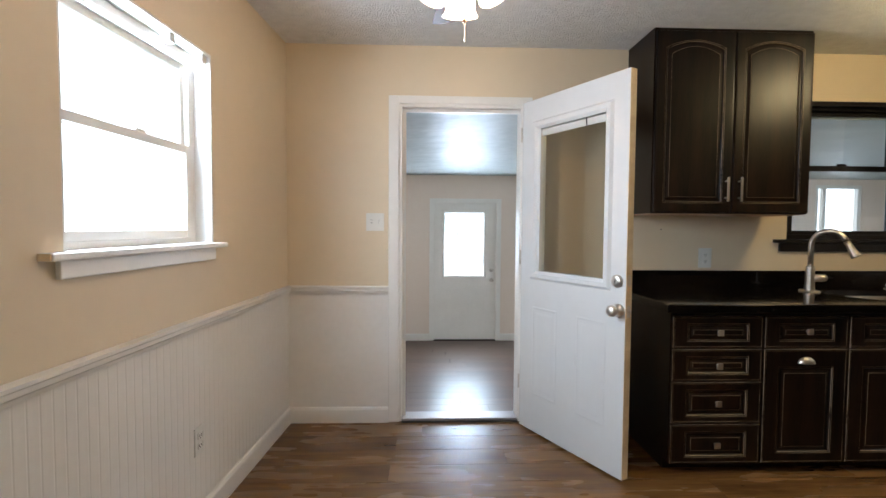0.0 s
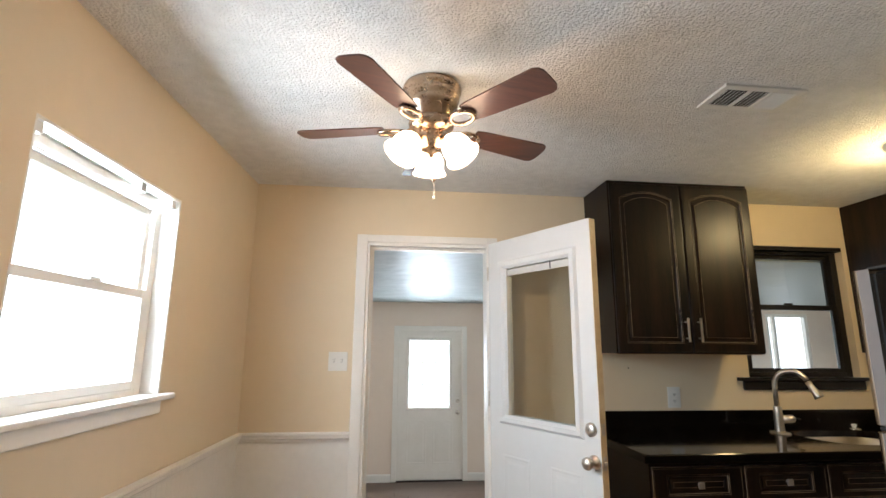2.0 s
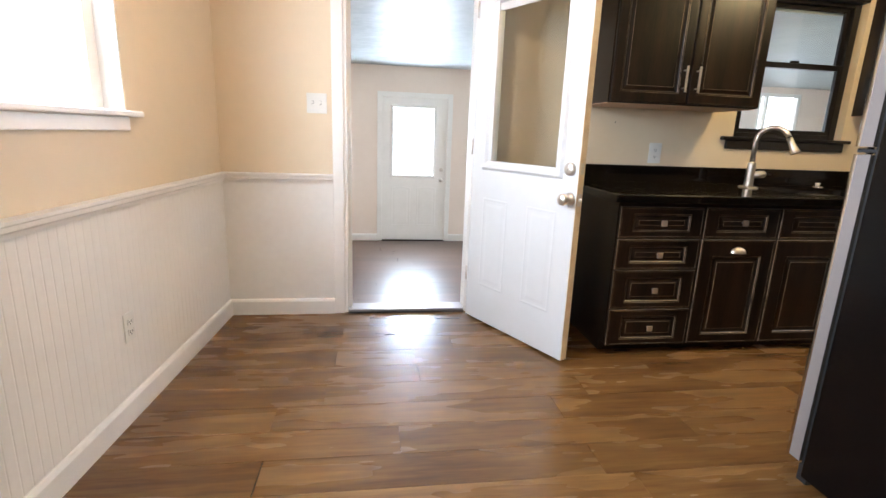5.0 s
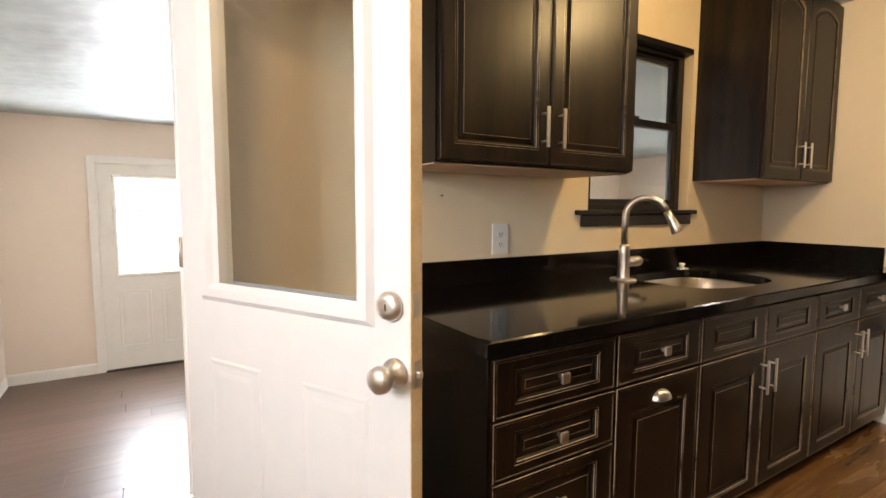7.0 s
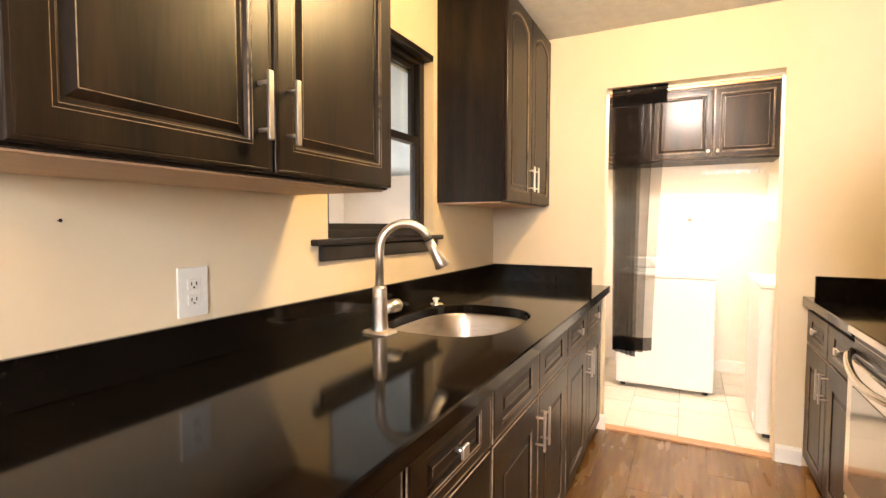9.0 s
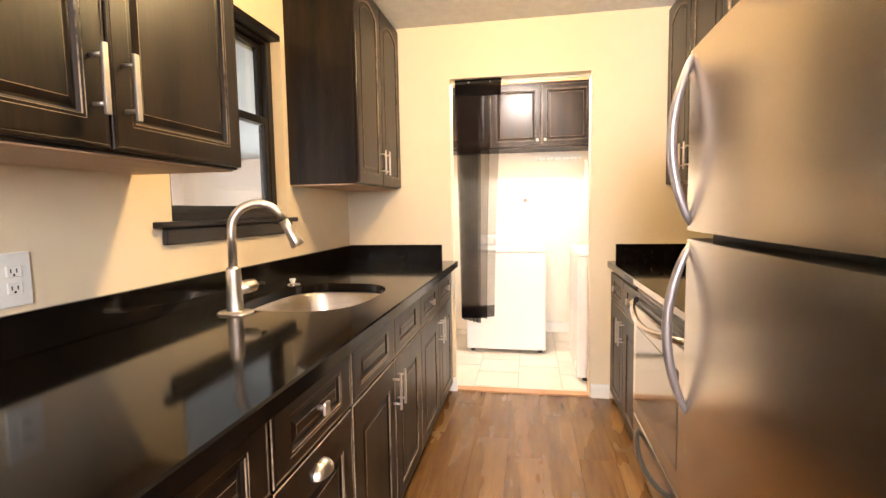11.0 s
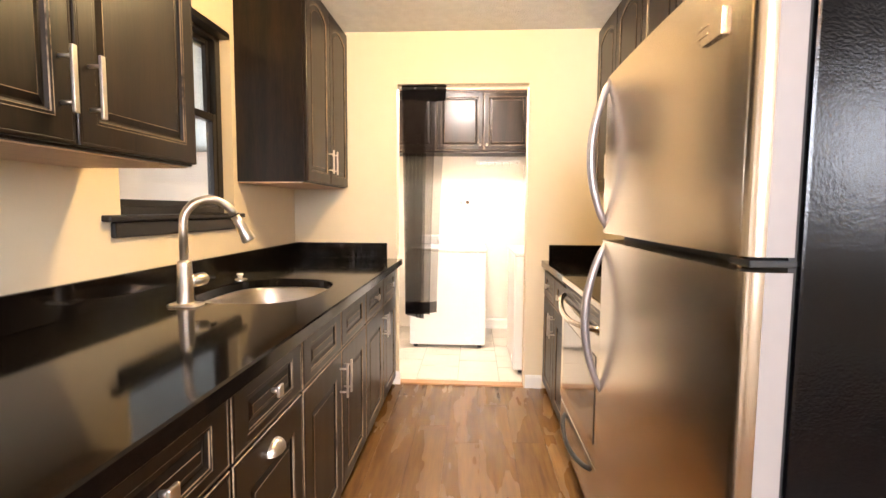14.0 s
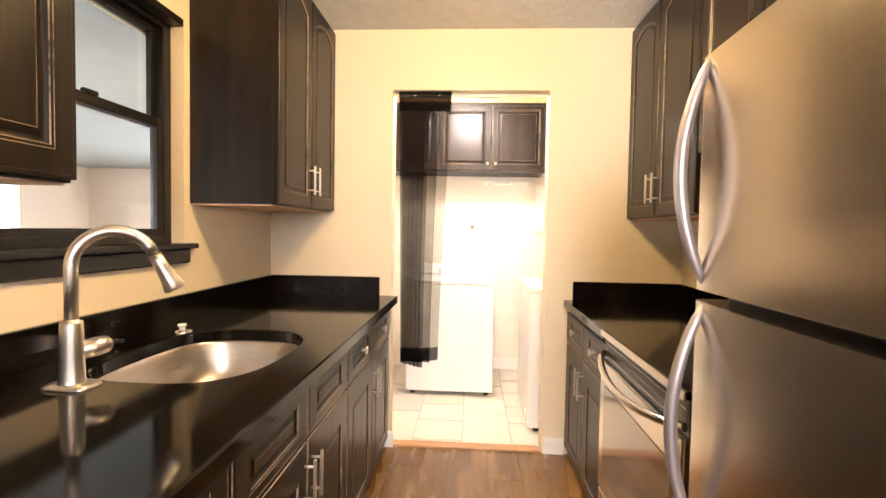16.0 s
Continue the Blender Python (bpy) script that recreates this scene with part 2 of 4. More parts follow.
OAK = mat("golden_oak_trim", (0.52, 0.28, 0.12), (0.36, 0.18, 0.07), rough=0.4, scale=5, stretch=(6, 0.8, 6))
GLASS = glass_mat("clear_glass", (0.96, 0.98, 0.97))
OVENGLASS = mat("dark_oven_glass", (0.30, 0.26, 0.22), (0.27, 0.235, 0.20), rough=0.10, metal=0.7, scale=2, rvar=0.03)
SHADE = glow_mat("frosted_lit_shade", (1.0, 0.74, 0.48), 24.0)
DOME = glow_mat("lit_ceiling_dome", (1.0, 0.84, 0.58), 7.0)
SHEER = sheer_mat("black_sheer_fabric", (0.012, 0.008, 0.007), 0.46)
HEM = sheer_mat("black_fabric_hem", (0.004, 0.0035, 0.004), 0.88)
GREENERY = mat("hedge_green", (0.08, 0.11, 0.05), (0.03, 0.05, 0.02), rough=0.8, scale=4)


# ---- building helpers ----
def box(bm, x0, x1, y0, y1, z0, z1, bevel=0.0, seg=2, mi=0):
    r = bmesh.ops.create_cube(bm, size=1)
    vs = r["verts"]
    for v in vs:
        v.co = Vector((x0 + (v.co.x + 0.5) * (x1 - x0), y0 + (v.co.y + 0.5) * (y1 - y0), z0 + (v.co.z + 0.5) * (z1 - z0)))
    fs = {f for v in vs for f in v.link_faces}
    for f in fs:
        f.material_index = mi
    if bevel:
        bmesh.ops.bevel(bm, geom=list({e for v in vs for e in v.link_edges}), offset=bevel, segments=seg, profile=0.5, affect="EDGES")
    return bm


def boxes(*rows, bevel=0.0):
    bm = bmesh.new()
    for r in rows:
        box(bm, *r, bevel=bevel)
    return bm


def tube(bm, pts, radii, sides=14, cap=True, closed=False):
    """A round bar swept along pts, with a radius at each; closed: a ring."""
    pts = [Vector(p) for p in pts]
    if not isinstance(radii, (list, tuple)):
        radii = [radii] * len(pts)
    rings, ref = [], None
    for i, p in enumerate(pts):
        d = (pts[(i + 1) % len(pts)] - pts[i - 1] if closed else pts[min(i + 1, len(pts) - 1)] - pts[max(i - 1, 0)]).normalized()
        if ref is None:
            ref = d.orthogonal().normalized()
        ref = (ref - d * ref.dot(d)).normalized()
        other = d.cross(ref)
        rings.append([bm.verts.new(p + radii[i] * (math.cos(t) * ref + math.sin(t) * other)) for t in [2 * math.pi * k / sides for k in range(sides)]])
    for a, b in zip(rings, rings[1:] + rings[:1] if closed else rings[1:]):
        for k in range(sides):
            bm.faces.new((a[k], a[(k + 1) % sides], b[(k + 1) % sides], b[k])).smooth = True
    if cap and not closed:
        bm.faces.new(rings[0][::-1])
        bm.faces.new(rings[-1])
    return bm


def lathe(bm, profile, axis=(0, 0, 1), at=(0, 0, 0), sides=32):
    """A turned shape: profile rows are (distance along the axis, radius)."""
    q = Vector((0, 0, 1)).rotation_difference(Vector(axis)).to_matrix()
    rings = []
    for h, r in profile:
        rings.append([bm.verts.new(Vector(at) + q @ Vector((max(r, 1e-4) * math.cos(2 * math.pi * k / sides), max(r, 1e-4) * math.sin(2 * math.pi * k / sides), h))) for k in range(sides)])
    for a, b in zip(rings, rings[1:]):
        for k in range(sides):
            bm.faces.new((a[k], a[(k + 1) % sides], b[(k + 1) % sides], b[k])).smooth = True
    return bm


def finish(name, bm, material):
    bmesh.ops.recalc_face_normals(bm, faces=bm.faces[:])
    me = bpy.data.meshes.new(name)
    bm.to_mesh(me)
    bm.free()
    for m in (material if isinstance(material, (list, tuple)) else [material]):
        me.materials.append(m)
    return me


def part(name, bm, material, parent, label=""):
    ob = new(name, finish(name, bm, material))
    ob.parent = parent
    return tagged(ob, label)


def thing(name, m, label, category, group="", kind=""):
    ob = new(name)
    ob.matrix_world = m
    return tagged(ob, label, category, group, kind)


def solid(name, bm, material, label, category, group="", kind="", m=None):
    ob = new(name, finish(name, bm, material))
    if m is not None:
        ob.matrix_world = m
    return tagged(ob, label, category, group, kind)


def pierced(a0, a1, z0, z1, b0, b1, holes, along="x"):
    """A wall of real thickness with openings (a0, a1, z0, z1) right through it."""
    us = sorted({a0, a1, *[h[0] for h in holes], *[h[1] for h in holes]})
    zs = sorted({z0, z1, *[h[2] for h in holes], *[h[3] for h in holes]})
    us, zs = [u for u in us if a0 <= u <= a1], [z for z in zs if z0 <= z <= z1]
    bm = bmesh.new()
    made = {}

    def vert(u, b, z):
        key = (round(u, 5), b, round(z, 5))
        if key not in made:
            made[key] = bm.verts.new((u, b, z) if along == "x" else (b, u, z))
        return made[key]

    def full(i, j):
        if not (0 <= i < len(us) - 1 and 0 <= j < len(zs) - 1):
            return False
        u, z = (us[i] + us[i + 1]) / 2, (zs[j] + zs[j + 1]) / 2
        return not any(h[0] < u < h[1] and h[2] < z < h[3] for h in holes)

    for i in range(len(us) - 1):
        for j in range(len(zs) - 1):
            if not full(i, j):
                continue
            l, r, d, t = us[i], us[i + 1], zs[j], zs[j + 1]
            for b in (b0, b1):
                bm.faces.new([vert(l, b, d), vert(r, b, d), vert(r, b, t), vert(l, b, t)])
            for (di, dj), (p, q) in (((-1, 0), ((l, d), (l, t))), ((1, 0), ((r, d), (r, t))), ((0, -1), ((l, d), (r, d))), ((0, 1), ((l, t), (r, t)))):
                if not full(i + di, j + dj):
                    bm.faces.new([vert(p[0], b0, p[1]), vert(q[0], b0, q[1]), vert(q[0], b1, q[1]), vert(p[0], b1, p[1])])
    return bm


# ---- the shell of the rooms ----
def shell(name, bm, material, label, m=None):
    return solid(name, bm, material, label, name.split("_")[0], kind="structure", m=m)


DOOR = (-0.138, 0.652, 0.0, 2.070)
SINKWIN = (2.44, 3.272, 1.214, 2.130)
shell("wall_north", pierced(-1.3, WALL_E + 0.12, -0.5, CEIL + 0.1, WALL_N, WALL_N + 0.12, [(DOOR[0], DOOR[1], -0.02, DOOR[3]), SINKWIN], "x"), PAINT, "beige painted wall with the den door and sink window")
shell("wall_west", pierced(-5.2, 0.0, -0.05, CEIL + 0.1, -0.14, 0.0, [(-1.785, -0.948, 1.205, 2.032), (-4.38, -3.58, 1.205, 2.04)], "y"), PAINT, "beige painted wall above white wainscot", LEFT)
shell("wall_east", pierced(0.6, WALL_N, -0.05, CEIL + 0.1, WALL_E, WALL_E + 0.12, [(1.524, 2.422, -0.1, 2.093)], "y"), PAINT, "beige painted wall with the laundry opening")
shell("wall_south", boxes((1.50, WALL_E, WALL_S - 0.12, WALL_S, -0.05, CEIL + 0.1)), PAINT, "beige painted wall behind the range")
shell("wall_return", boxes((1.50, 1.62, -1.9, WALL_S - 0.12, -0.05, CEIL + 0.1)), PAINT, "beige painted dining room wall")
shell("wall_back", boxes((-1.4, 1.5, -1.9, -1.78, -0.05, CEIL + 0.1)), PAINT, "beige painted wall behind the dining area")
shell("ceiling", boxes((-1.4, WALL_E, -1.9, WALL_N, CEIL, CEIL + 0.08)), POPCORN, "white popcorn-textured ceiling")
# den beyond the door, two steps lower
DEN_W, DEN_E = -0.585, 7.6
# Opening 2.2 to 4.0 is added, out of view, for the north fill.
shell("wall_den_north", pierced(DEN_W, DEN_E, DEN_FLOOR - 0.1, DEN_CEIL + 0.1, DEN_N, DEN_N + 0.14, [(0.16, 1.075, DEN_FLOOR - 0.2, 1.63), (5.9, 6.62, 0.6, 1.95), (2.2, 4.0, 0.5, 1.8)], "x"), DEN_PAINT, "pale den wall with a white outer door")
shell("wall_den_west", boxes((DEN_W - 0.12, DEN_W, WALL_N + 0.12, DEN_N + 0.14, DEN_FLOOR - 0.1, DEN_CEIL + 0.1)), DEN_PAINT, "pale den side wall")
# The opening here is unseen, added to let the east fill in.
shell("wall_den_east", pierced(WALL_N + 0.12, DEN_N + 0.14, DEN_FLOOR - 0.1, DEN_CEIL + 0.1, DEN_E, DEN_E + 0.12, [(3.4, 4.7, 0.1, 1.8)], "y"), DEN_PAINT, "pale den end wall")
shell("wall_den_south", boxes((WALL_E + 0.12, DEN_E + 0.12, WALL_N, WALL_N + 0.12, DEN_FLOOR - 0.1, CEIL + 0.1)), DEN_PAINT, "pale den wall beside the laundry")
shell("ceiling_den", boxes((DEN_W - 0.1, DEN_E + 0.1, WALL_N + 0.12, DEN_N + 0.1, DEN_CEIL, DEN_CEIL + 0.08)), SMOOTHC, "glossy pale painted den ceiling, darkened in cloudy grey tones")
# laundry
shell("wall_laundry_east", boxes((5.86, 5.98, 0.6, WALL_N, -0.05, CEIL + 0.1)), LAUNDRY_PAINT, "pale laundry wall")
shell("wall_laundry_south", boxes((WALL_E + 0.12, 5.86, 0.68, 0.8, -0.05, CEIL + 0.1)), LAUNDRY_PAINT, "pale laundry side wall")
shell("ceiling_laundry", boxes((WALL_E + 0.12, 5.90, 0.7, WALL_N, CEIL, CEIL + 0.08)), POPCORN, "white laundry ceiling")
bright = glow_mat("overcast_glare", (0.95, 0.98, 1.0), 3.2)
shell("backdrop_west", boxes((-1.6, -1.55, -6.0, 7.0, -0.6, 5.0)), glow_mat("bright_overcast_glare", (0.93, 0.98, 1.0), 6.0), "white overcast sky glare outside the window", LEFT)
# Glowing panel added behind that opening, part of the east fill.
shell("backdrop_east", boxes((9.5, 9.55, 2.0, 9.0, -0.6, 4.0)), bright, "white glare panel added behind the unseen east opening")
shell("backdrop_north", boxes((-2.0, 9.45, DEN_N + 1.6, DEN_N + 1.65, -0.6, 4.0)), bright, "white overcast sky glare outside the den")
ground = shell("ground", boxes((-40, 40, -40, 40, -0.75, -0.65)), GREENERY, "grass outside")
floor = shell("floor", boxes((-1.4, WALL_E + 0.05, -1.9, WALL_N + 0.1, -0.06, -0.007)), SUBFLOOR, "brown wood-look vinyl plank floor")
den_floor = shell("floor_den", boxes((DEN_W, DEN_E, WALL_N + 0.1, DEN_N + 0.05, DEN_FLOOR - 0.06, DEN_FLOOR - 0.007)), SUBFLOOR, "dark brown vinyl plank den floor")
tile_floor = shell("floor_laundry", boxes((WALL_E + 0.05, 5.90, 0.7, WALL_N, -0.06, -0.006)), GROUT, "cream ceramic tile laundry floor")


def profile_run(name, length, rows, m, label):
    """Trim of one section run along local x: rows are (out of the wall, height)."""
    bm = bmesh.new()
    ends = [[bm.verts.new((x, -d, z)) for d, z in rows] for x in (0, length)]
    k = len(rows)
    for i in range(k):
        bm.faces.new((ends[0][i], ends[0][(i + 1) % k], ends[1][(i + 1) % k], ends[1][i]))
    bm.faces.new(ends[0])
    bm.faces.new(ends[1][::-1])
    return shell(name, bm, WHITE, label, m)


BASE = [(0, 0), (0.016, 0), (0.016, 0.085), (0.010, 0.098), (0.004, 0.102), (0, 0.102)]
RAIL = [(0, 0.845), (0.010, 0.845), (0.014, 0.858), (0.024, 0.866), (0.026, 0.880), (0.032, 0.886), (0.032, 0.896), (0, 0.900)]
WEST_RUN = LEFT @ pose(0.006, -5.0, 0, 0, 0, 90)
NORTH_RUN = pose(-0.849, WALL_N - 0.006, 0)
profile_run("baseboard", 5.0, BASE, WEST_RUN, "white painted baseboard")
profile_run("baseboard", 0.645, BASE, NORTH_RUN, "white painted baseboard")
profile_run("trim_chair_rail", 5.0, RAIL, WEST_RUN, "white painted chair rail")
profile_run("trim_chair_rail", 0.645, RAIL, NORTH_RUN, "white painted chair rail")
BEHIND = pose(0.721, WALL_N - 0.006, 0)
profile_run("trim_chair_rail", 0.534, RAIL, BEHIND, "white painted chair rail behind the open door")
profile_run("baseboard", 0.585, BASE, BEHIND, "white painted baseboard behind the open door")
shell("wainscot_behind", boxes((0.721, 1.308, WALL_N - 0.006, WALL_N - 0.001, 0.0, 0.85)), WHITE, "white painted wainscot panel behind the open door")
profile_run("baseboard", 0.105, [(d, z * 0.9) for d, z in BASE], pose(WALL_E, 2.50, 0, 0, 0, -90) @ pose(0, 0, 0), "white painted baseboard")
profile_run("baseboard", 0.115, [(d, z * 0.9) for d, z in BASE], pose(WALL_E, 1.515, 0, 0, 0, -90), "white painted baseboard")
profile_run("baseboard", 0.95, BASE, pose(5.86, 1.76, 0, 0, 0, -90), "cream laundry baseboard")
profile_run("baseboard", 0.673, BASE, pose(DEN_W, DEN_N, DEN_FLOOR), "white den baseboard")
profile_run("baseboard", 6.0, BASE, pose(1.147, DEN_N, DEN_FLOOR), "white den baseboard")
profile_run("baseboard", 3.8, BASE, pose(DEN_W, WALL_N + 0.13, DEN_FLOOR, 0, 0, 90), "white den baseboard")
# beadboard on the west wall, smooth panel beside the door
bm = bmesh.new()
PITCH = 0.041
prof = []
for i in range(int(5.0 / PITCH)):
    y = -i * PITCH
    prof += [(y, 0.006), (y - PITCH + 0.008, 0.006), (y - PITCH + 0.005, 0.0050), (y - PITCH + 0.003, 0.0050)]
lo = [bm.verts.new((x, y, 0.0)) for y, x in prof]
hi = [bm.verts.new((x, y, 0.85)) for y, x in prof]
for i in range(len(prof) - 1):
    bm.faces.new((lo[i], lo[i + 1], hi[i + 1], hi[i]))
shell("wainscot_west", bm, WHITE, "white painted beadboard wainscot", LEFT)
shell("wainscot_north", boxes((-0.853, -0.203, WALL_N - 0.006, WALL_N - 0.001, 0.0, 0.85)), WHITE, "white painted wainscot panel")


# ---- doors and windows ----
def casing(name, x0, x1, z0, z1, w, y, parent, label="", head=0):
    d = 0.016
    h = head or w
    for bx in ((x0 - w, x0, z0, z1 + h), (x1, x1 + w, z0, z1 + h), (x0, x1, z1, z1 + h)):
        part(name, boxes((bx[0], bx[1], y - d, y, bx[2], bx[3]), bevel=0.004), WHITE, parent, label)


door_frame = thing("door_1", pose(0, 0, 0), "white painted door frame to the den", "door frame", kind="structure")
casing("casing", DOOR[0], DOOR[1], 0, DOOR[3], 0.067, WALL_N, door_frame, head=0.05)
for r in ((DOOR[0], DOOR[0] + 0.02, WALL_N - 0.004, WALL_N + 0.13, 0.0, DOOR[3]), (DOOR[1] - 0.005, DOOR[1] + 0.012, WALL_N - 0.004, WALL_N + 0.13, 0.0, DOOR[3])):
    part("jamb", boxes(r, bevel=0.002), WHITE, door_frame)
part("jamb", boxes((DOOR[0] + 0.02, DOOR[1] - 0.005, WALL_N - 0.004, WALL_N + 0.13, DOOR[3] - 0.02, DOOR[3])), WHITE, door_frame)
part("door_stop", boxes((DOOR[0] + 0.02, DOOR[0] + 0.035, WALL_N + 0.045, WALL_N + 0.075, 0.02, DOOR[3] - 0.02)), WHITE, door_frame)
part("door_stop", boxes((DOOR[0] + 0.035, DOOR[1] - 0.005, WALL_N + 0.045, WALL_N + 0.075, DOOR[3] - 0.04, DOOR[3] - 0.02)), WHITE, door_frame)
part("threshold", boxes((DOOR[0] + 0.02, DOOR[1] - 0.005, WALL_N - 0.01, WALL_N + 0.118, -0.004, 0.022), bevel=0.006), STEEL_SIDE, door_frame, "worn metal threshold")
# Dark strip painted in for the shadow gap before the threshold.
part("threshold_lip", boxes((DOOR[0] + 0.02, DOOR[1] - 0.005, WALL_N - 0.026, WALL_N - 0.0105, -0.003, 0.008), bevel=0.002), SLOT, door_frame, "dark strip standing in for the threshold's shadow gap")
part("weatherstrip", boxes((DOOR[0] + 0.036, DOOR[0] + 0.044, WALL_N + 0.04, WALL_N + 0.05, 0.022, DOOR[3] - 0.04)), WHITE, door_frame)
for z in (0.55, 1.1):
    part("strike_plate", boxes((DOOR[0] + 0.02, DOOR[0] + 0.0215, WALL_N + 0.005, WALL_N + 0.03, z, z + 0.06)), NICKEL, door_frame)


def ring_panel(bm, x0, x1, z0, z1, y, d, w):
    """A raised picture-frame bead round a rectangle on the face y (towards -y)."""
    a = [(x0, z0), (x1, z0), (x1, z1), (x0, z1)]
    loops = []
    for off, dep in ((0, 0.001), (w * 0.3, -d), (w * 0.7, -d), (w, 0.001)):
        loops.append([bm.verts.new((px + (off if px == x0 else -off), y + dep, pz + (off if pz == z0 else -off))) for px, pz in a])
    for p, q in zip(loops, loops[1:]):
        for k in range(4):
            bm.faces.new((p[k], p[(k + 1) % 4], q[(k + 1) % 4], q[k]))
    return bm


leaf = thing("open_door", pose(0.646, 3.062, 0.0, 0, 0, -62.36), "white half-glass door standing open into the kitchen", "door")
LW, T = 0.815, 0.044
LITE = (0.168, 0.686, 0.993, 1.880)
part("door_slab", pierced(0, LW, 0.015, 2.062, 0, T, [LITE], "x"), WHITE_DOOR, leaf)
part("door_edge", boxes((LW, LW + 0.002, 0.001, T - 0.001, 0.016, 2.061)), OLD_EDGE, leaf, "yellowed unpainted door edge")
for yy, s in ((0, 1), (T, -1)):
    bm = bmesh.new()
    ring_panel(bm, LITE[0] - 0.080, LITE[1] + 0.036, LITE[2] - 0.030, LITE[3] + 0.055, 0, 0.013, 0.055)
    if s < 0:
        bmesh.ops.transform(bm, matrix=Matrix.Translation((0, T, 0)) @ Matrix.Diagonal((1, -1, 1, 1)), verts=bm.verts[:])
    part("lite_frame", bm, WHITE_DOOR, leaf, "moulded white glazing frame")
pane = part("glass_pane", boxes((LITE[0] - 0.005, LITE[1] + 0.005, T / 2 - 0.003, T / 2 + 0.003, LITE[2] - 0.005, LITE[3] + 0.005)), GLASS, leaf)
pane.visible_shadow = False
for k in range(5):
    part("blind_slat", boxes((LITE[0] + 0.004, LITE[1] - 0.004, 0.004, 0.017, LITE[3] - 0.045 + 0.0075 * k, LITE[3] - 0.040 + 0.0075 * k)), PLASTIC, leaf)
part("blind_clip", boxes((LITE[0] + 0.36, LITE[0] + 0.367, 0.002, 0.004, LITE[3] - 0.045, LITE[3] - 0.004)), SLOT, leaf)


def arch_panel(x0, x1, z0, z1, rise):
    """A pressed panel of an exterior door: a bead round a field with an arched head."""
    bm = bmesh.new()
    loops = []
    for off, dep in ((0, 0.0004), (0.009, -0.0020), (0.020, -0.0004), (0.034, -0.0004), (0.050, -0.0018)):
        l, r, b, t = x0 + off, x1 - off, z0 + off, z1 - off
        pts = [(l, b), (r, b)] + [(r + (l - r) * k / 10, t - rise * (1 - math.sin(math.pi * k / 10))) for k in range(11)]
        loops.append([bm.verts.new((x, dep, z)) for x, z in pts])
    for p, q in zip(loops, loops[1:]):
        for k in range(len(p)):
            bm.faces.new((p[k], p[(k + 1) % len(p)], q[(k + 1) % len(p)], q[k]))
    bm.faces.new(loops[-1])
    return bm


for x0, x1 in ((0.115, 0.335), (0.485, 0.700)):
    part("pressed_panel", arch_panel(x0, x1, 0.245, 0.800, 0.0), WHITE_DOOR, leaf)


def knob_set(parent, x, z):
    bm = lathe(bmesh.new(), [(0, 0.0), (0, 0.033), (0.006, 0.033), (0.012, 0.022), (0.022, 0.012), (0.034, 0.012), (0.040, 0.024), (0.052, 0.030), (0.064, 0.028), (0.070, 0.018), (0.071, 0.0)], (0, -1, 0), (x, 0, z))
    k = part("door_knob", bm, NICKEL, parent, "satin nickel round door knob")
    bm = lathe(bmesh.new(), [(0, 0.0), (0, 0.033), (0.008, 0.033), (0.014, 0.030), (0.018, 0.024), (0.020, 0.016), (0.020, 0.0)], (0, -1, 0), (x - 0.012, 0, z + 0.146))
    part("deadbolt", bm, NICKEL, parent, "satin nickel deadbolt")
    part("keyhole", boxes((x - 0.0132, x - 0.0108, -0.0215, -0.0195, z + 0.139, z + 0.153)), SLOT, parent)
    return k


knob_set(leaf, 0.777, 0.872)
part("latch_plate", boxes((LW + 0.002, LW + 0.004, 0.010, 0.034, 0.84, 0.90)), NICKEL, leaf)
part("latch_bolt", boxes((LW + 0.004, LW + 0.016, 0.015, 0.028, 0.862, 0.878), bevel=0.003), NICKEL, leaf)
part("latch_plate", boxes((LW + 0.002, LW + 0.004, 0.010, 0.034, 0.995, 1.050)), NICKEL, leaf)
for z in (0.25, 1.05, 1.82):
    part("hinge", tube(bmesh.new(), [(-0.006, -0.004, z), (-0.006, -0.004, z + 0.09)], 0.006, 10), NICKEL, leaf)

# den outer door
den_door = thing("door_2", pose(0.16, DEN_N, DEN_FLOOR), "white closed outer door with a bright glazed upper half", "door", kind="structure")
casing("casing", 0.0, 0.915, 0, 2.03, 0.070, 0, den_door)
part("door_slab", pierced(0.0, 0.915, 0.012, 2.03, 0.02, 0.064, [(0.155, 0.728, 0.965, 1.893)], "x"), WHITE, den_door)
part("lite_frame", ring_panel(bmesh.new(), 0.115, 0.768, 0.925, 1.933, 0.02, 0.012, 0.045), WHITE, den_door)
part("glass_pane", boxes((0.150, 0.733, 0.040, 0.045, 0.960, 1.898)), GLASS, den_door).visible_shadow = False
for k in (1, 2):
    part("muntin", boxes((0.155 + 0.191 * k - 0.006, 0.155 + 0.191 * k + 0.006, 0.034, 0.051, 0.965, 1.893)), WHITE, den_door)
    part("muntin", boxes((0.155, 0.728, 0.0345, 0.0505, 0.965 + 0.309 * k - 0.006, 0.965 + 0.309 * k + 0.006)), WHITE, den_door)
for x0 in (0.13, 0.50):
    bm = arch_panel(x0, x0 + 0.28, 0.22, 0.80, 0.02)
    bmesh.ops.translate(bm, vec=(0, 0.02, 0), verts=bm.verts[:])
    part("pressed_panel", bm, WHITE, den_door)
knob = lathe(bmesh.new(), [(0, 0), (0, 0.03), (0.01, 0.02), (0.03, 0.012), (0.04, 0.026), (0.06, 0.026), (0.065, 0)], (0, -1, 0), (0.850, 0.02, 0.90))
part("door_knob", knob, NICKEL, den_door)
